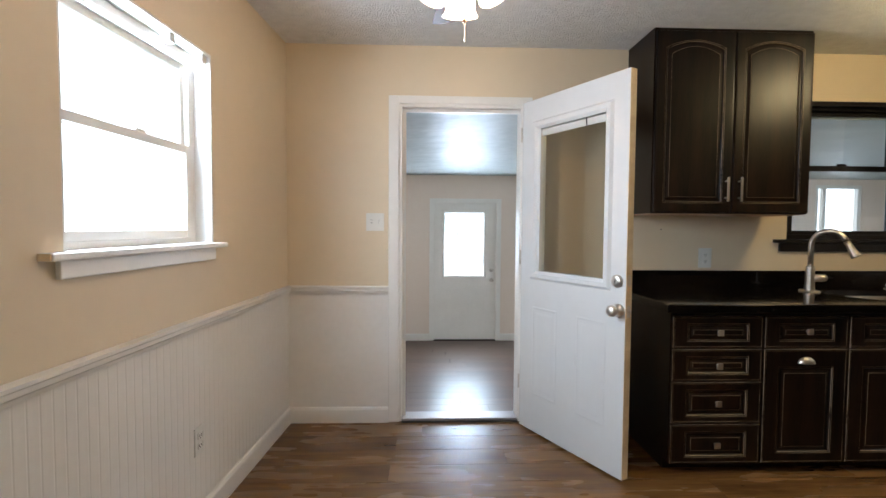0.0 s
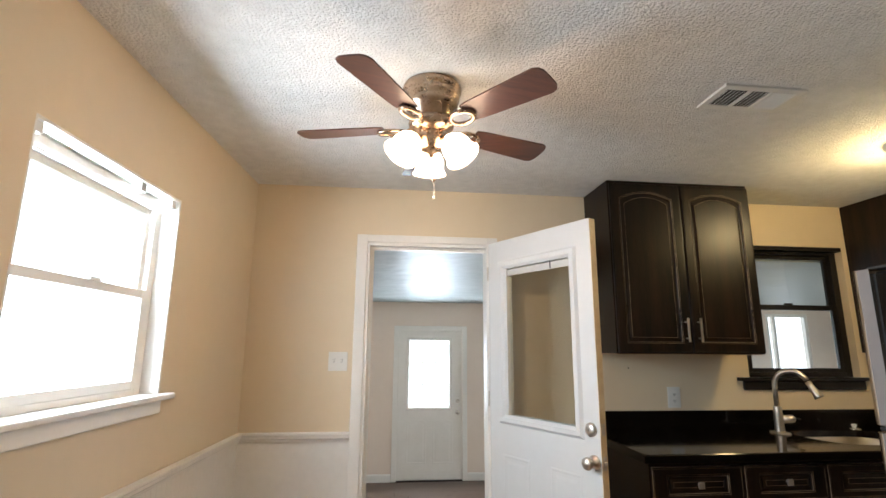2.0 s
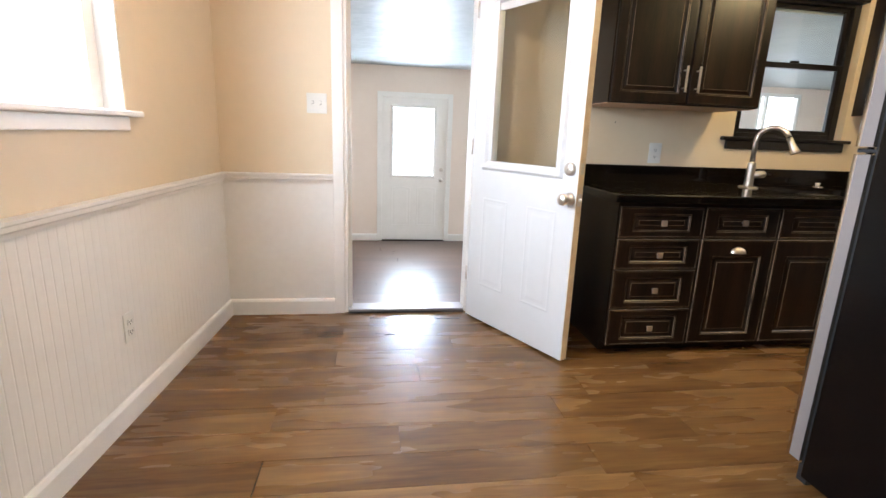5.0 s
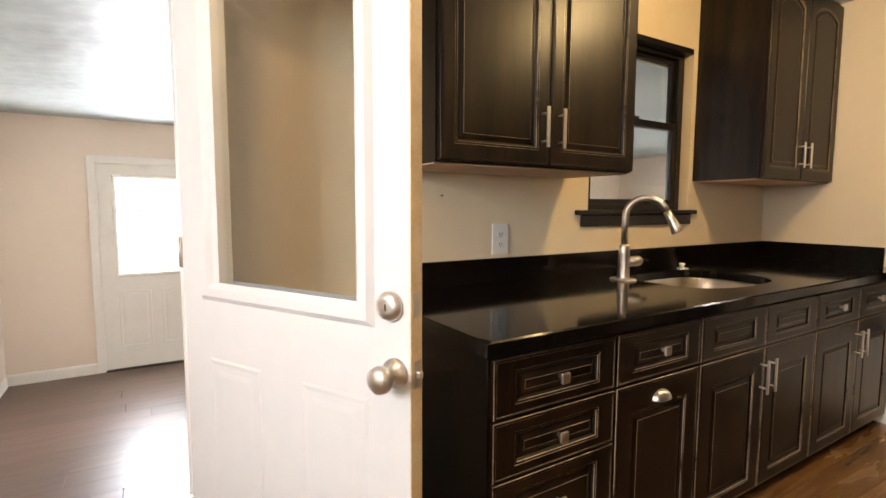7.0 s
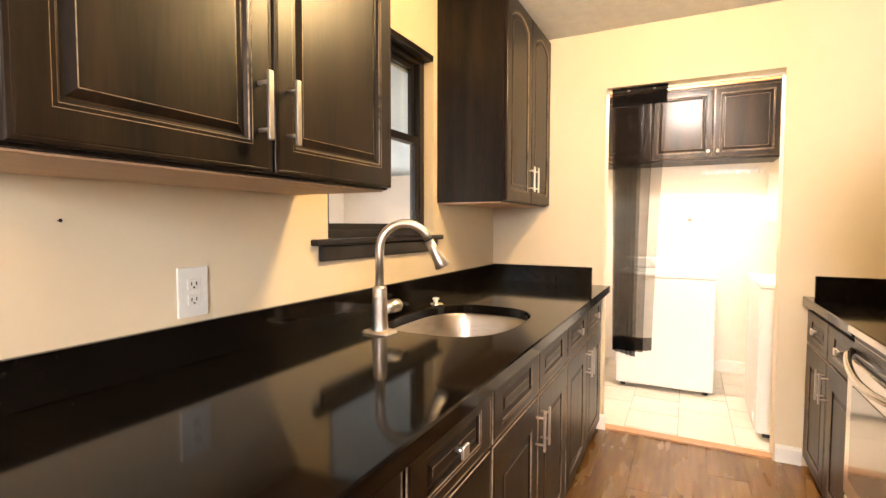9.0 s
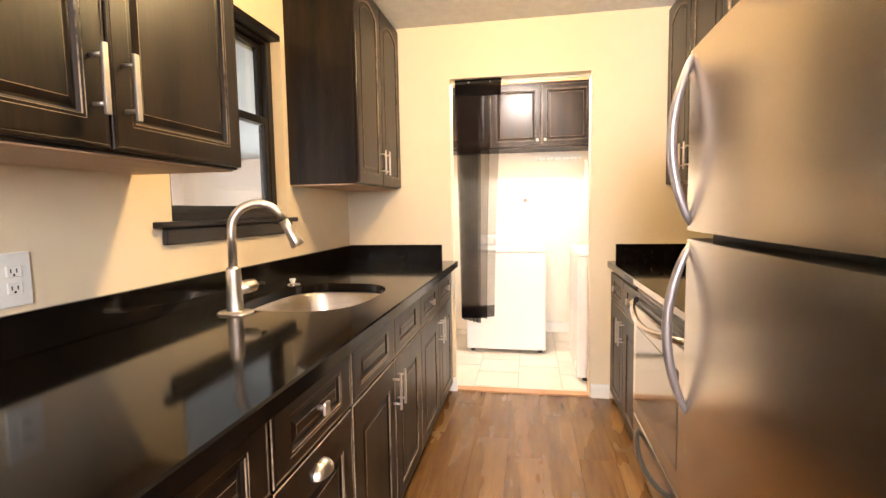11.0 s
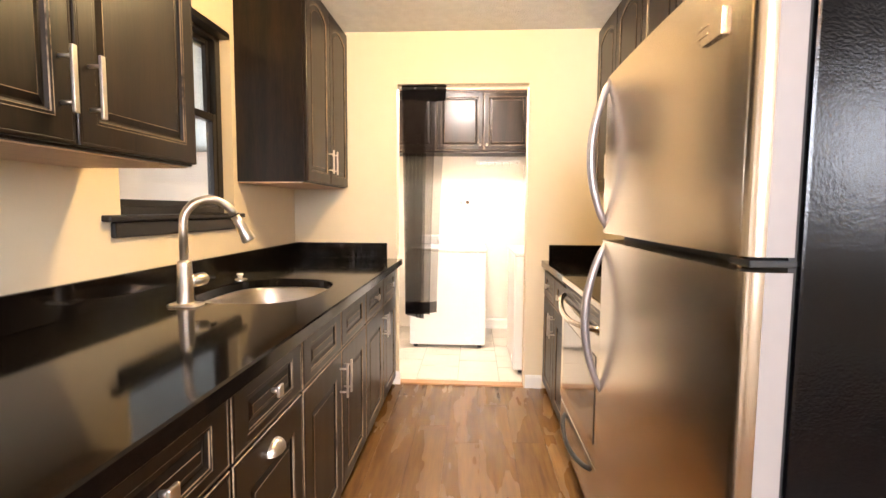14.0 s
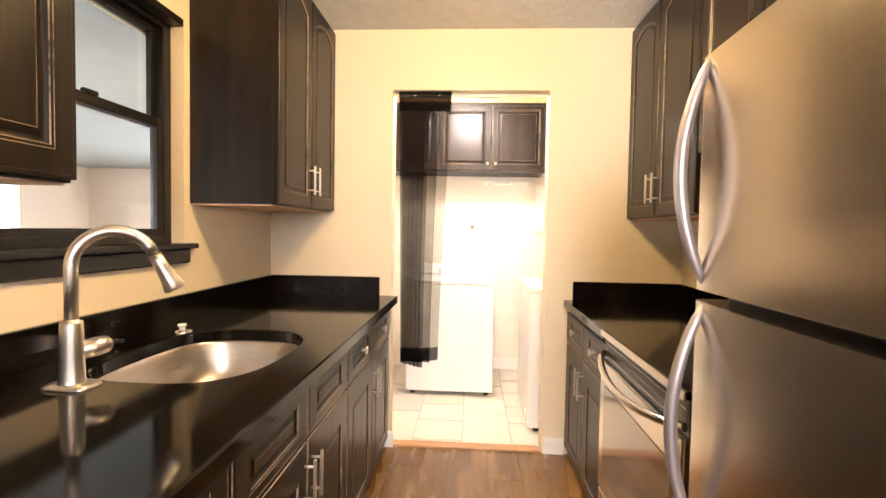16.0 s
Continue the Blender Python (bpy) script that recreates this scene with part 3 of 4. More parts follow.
part("deadbolt", lathe(bmesh.new(), [(0, 0), (0, 0.03), (0.015, 0.026), (0.016, 0)], (0, -1, 0), (0.850, 0.02, 1.05)), NICKEL, den_door)
part("sill", boxes((0.0, 0.915, -0.03, 0.1, 0.0, 0.012)), SLOT, den_door)

# west window, double hung, in local wall coordinates
win = thing("window_1", LEFT, "white double-hung window, daylight behind it", "window", kind="structure")
S0, S1, Z0, Z1 = -1.785, -0.948, 1.205, 2.032
part("reveal", boxes((-0.135, -0.002, S0, S0 + 0.010, Z0, Z1)), WHITE, win)
part("reveal", boxes((-0.135, -0.002, S1 - 0.010, S1, Z0, Z1)), WHITE, win)
part("reveal", boxes((-0.135, -0.002, S0 + 0.01, S1 - 0.01, Z1 - 0.010, Z1)), WHITE, win)
for r in ((-0.125, -0.075, S0 + 0.01, S0 + 0.055, Z0, Z1 - 0.01), (-0.125, -0.075, S1 - 0.055, S1 - 0.01, Z0, Z1 - 0.01), (-0.125, -0.075, S0 + 0.055, S1 - 0.055, Z1 - 0.06, Z1 - 0.01), (-0.125, -0.075, S0 + 0.055, S1 - 0.055, Z0, Z0 + 0.03)):
    part("window_frame", boxes(r, bevel=0.004), WHITE, win)


def sash(parent, x0, x1, a0, a1, z0, z1, w, material):
    s = part("sash", boxes((x0, x1, a0, a0 + w, z0, z1), (x0, x1, a1 - w, a1, z0, z1), (x0, x1, a0 + w, a1 - w, z0, z0 + w), (x0, x1, a0 + w, a1 - w, z1 - w, z1), bevel=0.003), material, parent)
    p = part("pane", boxes(((x0 + x1) / 2 - 0.002, (x0 + x1) / 2 + 0.002, a0 + w - 0.003, a1 - w + 0.003, z0 + w - 0.003, z1 - w + 0.003)), GLASS, s)
    p.visible_shadow = False
    return s


sash(win, -0.122, -0.098, S0 + 0.05, S1 - 0.05, 1.590, Z1 - 0.055, 0.032, WHITE)
low = sash(win, -0.098, -0.072, S0 + 0.05, S1 - 0.05, Z0 + 0.025, 1.625, 0.034, WHITE)
part("sash_lock", boxes((-0.085, -0.070, -1.36, -1.30, 1.625, 1.637), bevel=0.003), WHITE, low)
part("window_stool", boxes((-0.12, 0.040, -1.868, -0.892, Z0 - 0.020, Z0 + 0.003), bevel=0.006), WHITE, win, "white window stool with a chipped end")
part("apron", boxes((0.0, 0.018, -1.816, -0.962, 1.133, Z0 - 0.020), bevel=0.004), WHITE, win)
for y in (-1.22, -0.985, -1.755):
    part("blind_bracket", boxes((-0.05, -0.012, y - 0.018, y + 0.018, Z1 - 0.045, Z1 - 0.010), bevel=0.003), PLASTIC, win)

part("bare_end", boxes((0.001, 0.038, -1.8720, -1.8685, Z0 - 0.018, Z0 + 0.002)), OLD_EDGE, win, "bare chipped end of the stool")
# sink window, black
sw = thing("window_2", pose(0, 0, 0), "black-painted double-hung window looking into the den", "window", kind="structure")
X0, X1, ZB, ZT = SINKWIN
for r in ((X0, X0 + 0.05, ZB, ZT), (X1 - 0.05, X1, ZB, ZT)):
    part("window_frame", boxes((r[0], r[1], WALL_N + 0.055, WALL_N + 0.115, r[2], r[3]), bevel=0.004), BLACK, sw)
part("window_frame", boxes((X0 + 0.05, X1 - 0.05, WALL_N + 0.055, WALL_N + 0.115, ZT - 0.05, ZT), bevel=0.004), BLACK, sw)
part("window_frame", boxes((X0 + 0.05, X1 - 0.05, WALL_N + 0.055, WALL_N + 0.115, ZB, ZB + 0.035), bevel=0.004), BLACK, sw)
part("head_trim", boxes((X0, X1, WALL_N + 0.002, WALL_N + 0.055, ZT - 0.028, ZT)), BLACK, sw)


def sash_x(parent, y0, y1, a0, a1, z0, z1, w, material, bottom=None):
    b = bottom or w
    s = part("sash", boxes((a0, a0 + w, y0, y1, z0, z1), (a1 - w, a1, y0, y1, z0, z1), (a0 + w, a1 - w, y0, y1, z0, z0 + b), (a0 + w, a1 - w, y0, y1, z1 - w, z1), bevel=0.003), material, parent)
    part("pane", boxes((a0 + w - 0.003, a1 - w + 0.003, (y0 + y1) / 2 - 0.002, (y0 + y1) / 2 + 0.002, z0 + b - 0.003, z1 - w + 0.003)), GLASS, s).visible_shadow = False
    return s


sash_x(sw, WALL_N + 0.088, WALL_N + 0.112, X0 + 0.045, X1 - 0.045, 1.68, ZT - 0.045, 0.03, BLACK)
low = sash_x(sw, WALL_N + 0.060, WALL_N + 0.086, X0 + 0.045, X1 - 0.045, ZB + 0.025, 1.715, 0.036, BLACK)
part("sash_lock", boxes((2.82, 2.88, WALL_N + 0.052, WALL_N + 0.070, 1.712, 1.728), bevel=0.004), BLACK, low)
part("window_stool", boxes((2.348, 3.325, WALL_N - 0.034, WALL_N + 0.054, ZB - 0.020, ZB + 0.003), bevel=0.006), BLACK, sw)
part("apron", boxes((2.385, 3.285, WALL_N - 0.020, WALL_N, ZB - 0.078, ZB - 0.020), bevel=0.006), BLACK, sw)

# second west window, further back in the dining area
win2 = thing("window_4", LEFT, "white window further back in the dining area", "window", kind="structure")
for r in ((-0.125, -0.075, -4.38, -4.33, Z0, Z1), (-0.125, -0.075, -3.63, -3.58, Z0, Z1), (-0.125, -0.075, -4.33, -3.63, Z1 - 0.05, Z1), (-0.125, -0.075, -4.33, -3.63, Z0, Z0 + 0.04), (-0.125, -0.075, -4.33, -3.63, 1.60, 1.635)):
    part("window_frame", boxes(r, bevel=0.004), WHITE, win2)
part("window_stool", boxes((-0.07, 0.045, -4.46, -3.50, Z0 - 0.020, Z0 + 0.004), bevel=0.006), WHITE, win2)

# den window
dw = thing("window_3", pose(0, 0, 0), "white den window with daylight behind it", "window", kind="structure")
for r in ((5.90, 5.95, 0.6, 1.95), (6.57, 6.62, 0.6, 1.95), (6.02, 6.07, 0.6, 1.95)):
    part("window_frame", boxes((r[0], r[1], DEN_N + 0.01, DEN_N + 0.07, r[2], r[3])), WHITE, dw)
for z in (0.6, 1.90):
    part("rail", boxes((5.95, 6.57, DEN_N + 0.012, DEN_N + 0.068, z, z + 0.05)), WHITE, dw)


# ---- cabinets ----
def front(w, h, arch=0.0, inset=(0.055, 0.055, 0.055), rim=1):
    """A frame-and-raised-panel front, worn along its edges (rim: on the outer edge too), with the beads' highlights
    painted into the same pale lines, seen from -y; inset: width of the stiles, the top and the bottom rail; the panel's
    head may be arched.
    """
    if not isinstance(inset, tuple):
        inset = (inset, inset, inset)
    bm = bmesh.new()
    # inside the frame or not, offset, depth, worn (on the beads a painted highlight too)
    rows = [(0, 0, 0.0, 0), (0, 0, -0.016, 0), (0, 0.0019, -0.0192, rim), (0, 0.0078, -0.0200, 0), (0, 0.0090, -0.0193, rim), (0, 0.0115, -0.0200, 0),
            (1, -0.0085, -0.0200, 0), (1, -0.0071, -0.0190, 1), (1, -0.001, -0.0192, 0), (1, 0.0007, -0.0168, 1), (1, 0.006, -0.0110, 0), (1, 0.011, -0.0110, 0), (1, 0.026, -0.0168, 0), (1, 0.0276, -0.0173, 1), (1, 0.031, -0.0174, 0)]
    room = min(w / 2 - inset[0], h / 2 - max(inset[1], inset[2])) - 0.004
    loops, worn = [], []
    for inner, off, dep, wear in rows:
        if inner and off > room:
            continue
        sx, st, sb = (inset[0] + off, inset[1] + off, inset[2] + off) if inner else (off, off, off)
        rise = arch if inner else 0.0
        l, r, b, t = sx, w - sx, sb, h - st
        pts = [(l, b), (r, b)] + [(r + (l - r) * k / 12, t - rise * (1 - math.sin(math.pi * k / 12) ** 0.8)) for k in range(13)]
        loops.append([bm.verts.new((x, dep, z)) for x, z in pts])
        worn.append(wear)
    for (p, q), wear in zip(zip(loops, loops[1:]), worn[1:]):
        for k in range(len(p)):
            bm.faces.new((p[k], p[(k + 1) % len(p)], q[(k + 1) % len(p)], q[k])).material_index = wear
    bm.faces.new(loops[-1])
    bm.faces.new(loops[0][::-1])
    return bm


def handle(parent, kind, x, z, length=0.14):
    if kind == "bar":
        h = part("bar_handle", boxes((x - 0.0065, x + 0.0065, -0.056, -0.048, z, z + length), bevel=0.0015), NICKEL, parent, "brushed nickel bar handle")
        for zz in (z + 0.022, z + length - 0.022):
            part("post", tube(bmesh.new(), [(x, -0.016, zz), (x, -0.050, zz)], 0.0045, 8), NICKEL, h)
    elif kind == "knob":
        h = part("knob", boxes((x - 0.016, x + 0.016, -0.046, -0.036, z - 0.016, z + 0.016), bevel=0.004), NICKEL, parent, "square brushed nickel knob")
        part("stem", tube(bmesh.new(), [(x, -0.016, z), (x, -0.038, z)], [0.006, 0.009], 10), NICKEL, h)
    elif kind == "round":
        part("knob", lathe(bmesh.new(), [(0.0, 0.005), (0.014, 0.006), (0.020, 0.014), (0.028, 0.014), (0.032, 0.0)], (0, -1, 0), (x, -0.016, z), 16), NICKEL, parent)
    elif kind == "cup":
        bm = bmesh.new()
        loops = []
        for i in range(9):
            a = math.pi / 2 * i / 8
            loops.append([bm.verts.new((x + 0.045 * math.cos(a) * math.cos(math.pi * k / 14), -0.018 - 0.030 * math.cos(a) * math.sin(math.pi * k / 14) ** 0.7, z + 0.034 * math.sin(a))) for k in range(15)])
        for p, q in zip(loops, loops[1:]):
            for k in range(14):
                bm.faces.new((p[k], p[k + 1], q[k + 1], q[k])).smooth = True
        part("cup_pull", bm, NICKEL, parent, "brass-toned nickel cup pull")


def cabinet(name, m, w, depth, z0, z1, fronts, label, group, toe=0.0, under=None, low=0.0):
    c = thing(name, m, label, "cabinet", group)
    bm = boxes((0, w, 0.0, depth, z0 + toe, z1 - low))
    if low:
        box(bm, 0, w, 0.0, 0.018, z1 - low + 0.001, z1)
    if toe:
        box(bm, 0.0, w, 0.05, depth, z0, z0 + toe + 0.001)
    part("body", bm, CAB, c)
    if under:
        part("bottom_panel", boxes((0.002, w - 0.002, 0.012, depth, z0 - 0.005, z0 - 0.001)), under, c, "unstained wooden underside")
    for kind, x0, x1, a, b, *hd in fronts:
        f = part("drawer_front" if kind == "drawer" else "door", front(x1 - x0, b - a, 0.045 if kind == "arch" else 0.0, {"drawer": (0.082, 0.044, 0.042), "arch": (0.062, 0.060, 0.062), "door": (0.082, 0.100, 0.060)}[kind], 0 if kind == "arch" else 1), [CAB, WORN_GLINT], c)
        f.location = (x0, -0.001, a)
        if hd:
            handle(f, *hd[0])
    return c


G1, G2 = "base cabinets under the sink counter", "upper cabinets"
FRONT = 2.428
BZ = [(0.055, 0.262), (0.270, 0.485), (0.492, 0.658), (0.666, 0.831)]
cabinet("base_cabinet", pose(1.31, FRONT + 0.02, 0), 0.487, 0.68, 0.0, 0.858, [("drawer", 0.006, 0.482, a, b, ("knob", 0.238, (b - a) / 2)) for a, b in BZ], "black-brown four-drawer base cabinet with worn edges", G1, toe=0.06)
cabinet("base_cabinet", pose(1.798, FRONT + 0.02, 0), 0.455, 0.68, 0.0, 0.858,
        [("drawer", 0.006, 0.45, 0.666, 0.831, ("knob", 0.222, 0.088)), ("door", 0.006, 0.45, 0.055, 0.658, ("cup", 0.222, 0.53))], "black-brown base cabinet with cup-pull door", G1, toe=0.06)
cabinet("sink_cabinet", pose(2.254, FRONT + 0.02, 0), 0.925, 0.68, 0.0, 0.858,
        [("drawer", 0.006, 0.459, 0.666, 0.831), ("drawer", 0.466, 0.92, 0.666, 0.831), ("door", 0.006, 0.459, 0.055, 0.658, ("bar", 0.425, 0.42)), ("door", 0.466, 0.92, 0.055, 0.658, ("bar", 0.028, 0.42))], "black-brown sink base cabinet with two doors", G1, toe=0.06, low=0.19)
cabinet("base_cabinet", pose(3.180, FRONT + 0.02, 0), 0.955, 0.68, 0.0, 0.858,
        [("drawer", 0.006, 0.474, 0.666, 0.831, ("knob", 0.234, 0.088)), ("drawer", 0.481, 0.95, 0.666, 0.831, ("knob", 0.234, 0.088)), ("door", 0.006, 0.474, 0.055, 0.658, ("bar", 0.440, 0.42)), ("door", 0.481, 0.95, 0.055, 0.658, ("bar", 0.028, 0.42))], "black-brown base cabinet beside the laundry opening", G1, toe=0.06)


def upper(m, w, z0, label, arch=True, hz=0.062):
    k = "arch" if arch else "door"
    h = (w - 0.012) / 2
    return cabinet("upper_cabinet", m, w, 0.362, z0, CEIL - 0.004, [(k, 0.006, 0.003 + h, z0 + 0.006, CEIL - 0.025, ("bar", h - 0.040, hz)), (k, 0.009 + h, w - 0.006, z0 + 0.006, CEIL - 0.025, ("bar", 0.036, hz))], label, G2, under=RAWWOOD)


upper(pose(1.343, 2.780, 0), 0.934, 1.373, "black-brown upper cabinet with arched doors beside the window")
upper(pose(3.31, 2.782, 0), 0.828, 1.385, "black-brown upper cabinet with arched doors in the corner")
upper(pose(4.138, 1.08, 0, 0, 0, 180) @ pose(0, 0.02, 0), 0.85, 1.368, "black-brown upper cabinet above the range counter")
upper(pose(3.286, 1.08, 0, 0, 0, 180) @ pose(0, 0.02, 0), 0.83, 1.60, "black-brown upper cabinet above the range")
upper(pose(2.454, 1.08, 0, 0, 0, 180) @ pose(0, 0.02, 0), 0.83, 1.775, "black-brown upper cabinet above the refrigerator")
cabinet("base_cabinet", pose(4.138, 1.395, 0, 0, 0, 180) @ pose(0, 0.02, 0), 0.85, 0.61, 0.0, 0.858,
        [("drawer", 0.006, 0.422, 0.666, 0.831, ("knob", 0.208, 0.088)), ("drawer", 0.428, 0.844, 0.666, 0.831, ("knob", 0.208, 0.088)), ("door", 0.006, 0.422, 0.055, 0.658, ("bar", 0.385, 0.42)), ("door", 0.428, 0.844, 0.055, 0.658, ("bar", 0.030, 0.42))], "black-brown base cabinet next to the range", "base cabinets by the range", toe=0.06)


# ---- worktops, sink, tap ----
SINK = (2.780, 2.756, 0.318, 0.240)


def sink_point(a, grow=0.0):
    c, s = math.cos(a), math.sin(a)
    p = 3.2 if s > 0 else 2.8
    r = 1 / (abs(c / (SINK[2] + grow)) ** p + abs(s / (SINK[3] + grow)) ** p) ** (1 / p)
    return SINK[0] + r * c, SINK[1] + r * s


def worktop(x0, x1, y0, y1, z0, z1):
    bm = bmesh.new()
    angles = sorted([2 * math.pi * k / 64 + 0.01 for k in range(64)] + [math.atan2(y - SINK[1], x - SINK[0]) % (2 * math.pi) for x in (x0, x1) for y in (y0, y1)])
    rings = []
    for kind, z in (("in", z0), ("in", z1 - 0.004), ("in2", z1), ("out2", z1), ("out", z1 - 0.005), ("out", z0)):
        ring = []
        for a in angles:
            if kind.startswith("in"):
                x, y = sink_point(a, 0.004 if kind == "in2" else 0)
            else:
                e = 0.005 if kind == "out2" else 0
                c, s = math.cos(a), math.sin(a)
                t = min(((x1 - e if c > 0 else x0 + e) - SINK[0]) / c if abs(c) > 1e-9 else 9e9, ((y1 if s > 0 else y0 + e) - SINK[1]) / s if abs(s) > 1e-9 else 9e9)
                x, y = SINK[0] + t * c, SINK[1] + t * s
            ring.append(bm.verts.new((x, y, z)))
        rings.append(ring)
    rings.append(rings[0])
    n = len(angles)
    for p, q in zip(rings, rings[1:]):
        for k in range(n):
            bm.faces.new((p[k], p[(k + 1) % n], q[(k + 1) % n], q[k]))
    return bm


top = thing("countertop", pose(0, 0, 0), "polished black granite countertop with low backsplash", "countertop")
part("slab", worktop(1.258, WALL_E, 2.380, WALL_N, 0.860, 0.900), GRANITE, top)
part("backsplash", boxes((1.283, WALL_E - 0.02, WALL_N - 0.02, WALL_N - 0.001, 0.9005, 1.008), bevel=0.003), GRANITE, top)
part("backsplash", boxes((WALL_E - 0.02, WALL_E - 0.001, 2.487, WALL_N - 0.001, 0.9005, 1.0085), bevel=0.003), GRANITE, top)
top2 = thing("countertop", pose(0, 0, 0), "polished black granite countertop beside the range", "countertop")
part("slab", boxes((3.29, WALL_E, WALL_S, 1.418, 0.860, 0.900), bevel=0.004), GRANITE, top2)
part("backsplash", boxes((3.29, WALL_E - 0.02, WALL_S + 0.001, WALL_S + 0.02, 0.9005, 1.008), bevel=0.003), GRANITE, top2)
part("backsplash", boxes((WALL_E - 0.02, WALL_E - 0.001, WALL_S + 0.001, 1.37, 0.9005, 1.0085), bevel=0.003), GRANITE, top2)

bm = bmesh.new()
rings = []
for grow, z in ((0.012, 0.859), (0.004, 0.859), (0.0, 0.852), (-0.012, 0.77), (-0.03, 0.705), (-0.06, 0.69), (-0.15, 0.685)):
    rings.append([bm.verts.new((*sink_point(2 * math.pi * k / 64, grow), z)) for k in range(64)])
for p, q in zip(rings, rings[1:]):
    for k in range(64):
        bm.faces.new((p[k], p[(k + 1) % 64], q[(k + 1) % 64], q[k])).smooth = True
bm.faces.new(rings[-1])
sink = thing("sink", pose(0, 0, 0), "stainless steel undermount kitchen sink bowl", "sink")
part("bowl", bm, SINKSTEEL, sink)
part("drain", lathe(bmesh.new(), [(0, 0.045), (0.004, 0.045), (0.003, 0.032), (0.0, 0.028), (0.0, 0.0)], (0, 0, 1), (SINK[0], SINK[1], 0.6855)), CHROME, sink)

FX, FY = 2.413, 2.900
tap = thing("faucet", pose(FX, FY, 0.9005), "brushed nickel gooseneck pull-down kitchen faucet", "faucet")
bm = bmesh.new()
plate = [[bm.verts.new((0.040 * math.copysign(abs(math.cos(a)) ** 0.4, math.cos(a)) * s, 0.056 * math.copysign(abs(math.sin(a)) ** 0.6, math.sin(a)) * s, z)) for a in [2 * math.pi * k / 32 for k in range(32)]] for s, z in ((1, 0), (1, 0.004), (0.9, 0.009), (0.5, 0.011))]
for p, q in zip(plate, plate[1:]):
    for k in range(32):
        bm.faces.new((p[k], p[(k + 1) % 32], q[(k + 1) % 32], q[k])).smooth = True
bm.faces.new(plate[-1])
part("base_plate", bm, NICKEL, tap)
part("column", lathe(bmesh.new(), [(0.008, 0.030), (0.02, 0.0275), (0.06, 0.0262), (0.12, 0.0248), (0.152, 0.0235), (0.157, 0.0225), (0.158, 0.0165), (0.162, 0.0150)]), NICKEL, tap)
arc = [(0, 0, 0.15), (0, 0, 0.275)] + [(0.087 - 0.087 * math.cos(a), 0, 0.287 + 0.087 * math.sin(a)) for a in [math.pi * k / 16 for k in range(0, 15)]]
TURNTAP = pose(0, 0, 0, 0, 0, -52)
arc = [TURNTAP @ Vector(p) for p in arc]
part("spout", tube(bmesh.new(), arc, 0.0150, 18), NICKEL, tap)
d = (arc[-1] - arc[-2]).normalized()
part("spray_collar", tube(bmesh.new(), [arc[-1], arc[-1] + 0.006 * d], 0.0160, 18), RUBBER, tap)
part("spray_head", tube(bmesh.new(), [arc[-1] + 0.006 * d, arc[-1] + 0.04 * d, arc[-1] + 0.085 * d, arc[-1] + 0.105 * d, arc[-1] + 0.110 * d], [0.0165, 0.0170, 0.022, 0.0270, 0.0245], 20), NICKEL, tap)
hub = [TURNTAP @ Vector(p) for p in ((0.012, 0.010, 0.082), (0.050, 0.026, 0.086), (0.070, 0.034, 0.088), (0.080, 0.038, 0.089))]
lev = part("handle", tube(bmesh.new(), hub, [0.0225, 0.0235, 0.021, 0.009], 18), NICKEL, tap)
part("lever", tube(bmesh.new(), [hub[3], hub[3] + Vector((0.012, -0.004, 0.002)), hub[3] + Vector((0.026, -0.010, -0.002))], [0.007, 0.0055, 0.005], 10), SLOT, lev, "short dark lever tip")
disp = thing("soap_dispenser_cap", pose(3.015, 2.998, 0.9005), "small white and chrome sink button beside the sink", "sink fitting")
part("flange", lathe(bmesh.new(), [(0, 0.034), (0.006, 0.034), (0.010, 0.026), (0.012, 0.012)]), CHROME, disp)
part("button", lathe(bmesh.new(), [(0.011, 0.010), (0.022, 0.010), (0.026, 0.016), (0.032, 0.014), (0.033, 0.0)]), PLASTIC, disp)


# ---- refrigerator and range ----
def bowed_door(x0, x1, y0, y1, z0, z1, mi_side=1):
    """A steel door, its face slightly bowed and rounded at both upright edges."""
    bm = bmesh.new()
    w = x1 - x0
    pts = [(0, 0)]
    for k in range(9):
        a = math.pi / 2 * k / 8
        pts.append((0.024 * (1 - math.cos(a)), (y1 - y0) - 0.028 + 0.028 * math.sin(a) - 0.010))
    for k in range(9):
        a = math.pi / 2 * (1 - k / 8)
        pts.append((w - 0.024 * (1 - math.cos(a)), (y1 - y0) - 0.028 + 0.028 * math.sin(a) - 0.010))
    pts.append((w, 0))
    pts[10:10] = [(0.022 + (w - 0.044) * k / 12, (y1 - y0) - 0.010) for k in range(1, 12)]
    pts = [(x, y + (0.010 * (1 - (2 * x / w - 1) ** 2) if y > 0.05 else 0)) for x, y in pts]
    lo, hi = [[bm.verts.new((x0 + x, y0 + y, z)) for x, y in pts] for z in (z0, z1)]
    n = len(pts)
    for k in range(n - 1):
        f = bm.faces.new((lo[k], lo[k + 1], hi[k + 1], hi[k]))
        f.smooth = 0 < k < n - 2
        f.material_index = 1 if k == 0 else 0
    bm.faces.new((lo[n - 1], lo[0], hi[0], hi[n - 1]))
    bm.faces.new(lo[::-1])
    bm.faces.new(hi)
    for e in bm.edges:
        if not all(f.smooth for f in e.link_faces):
            e.smooth = False
    return bm


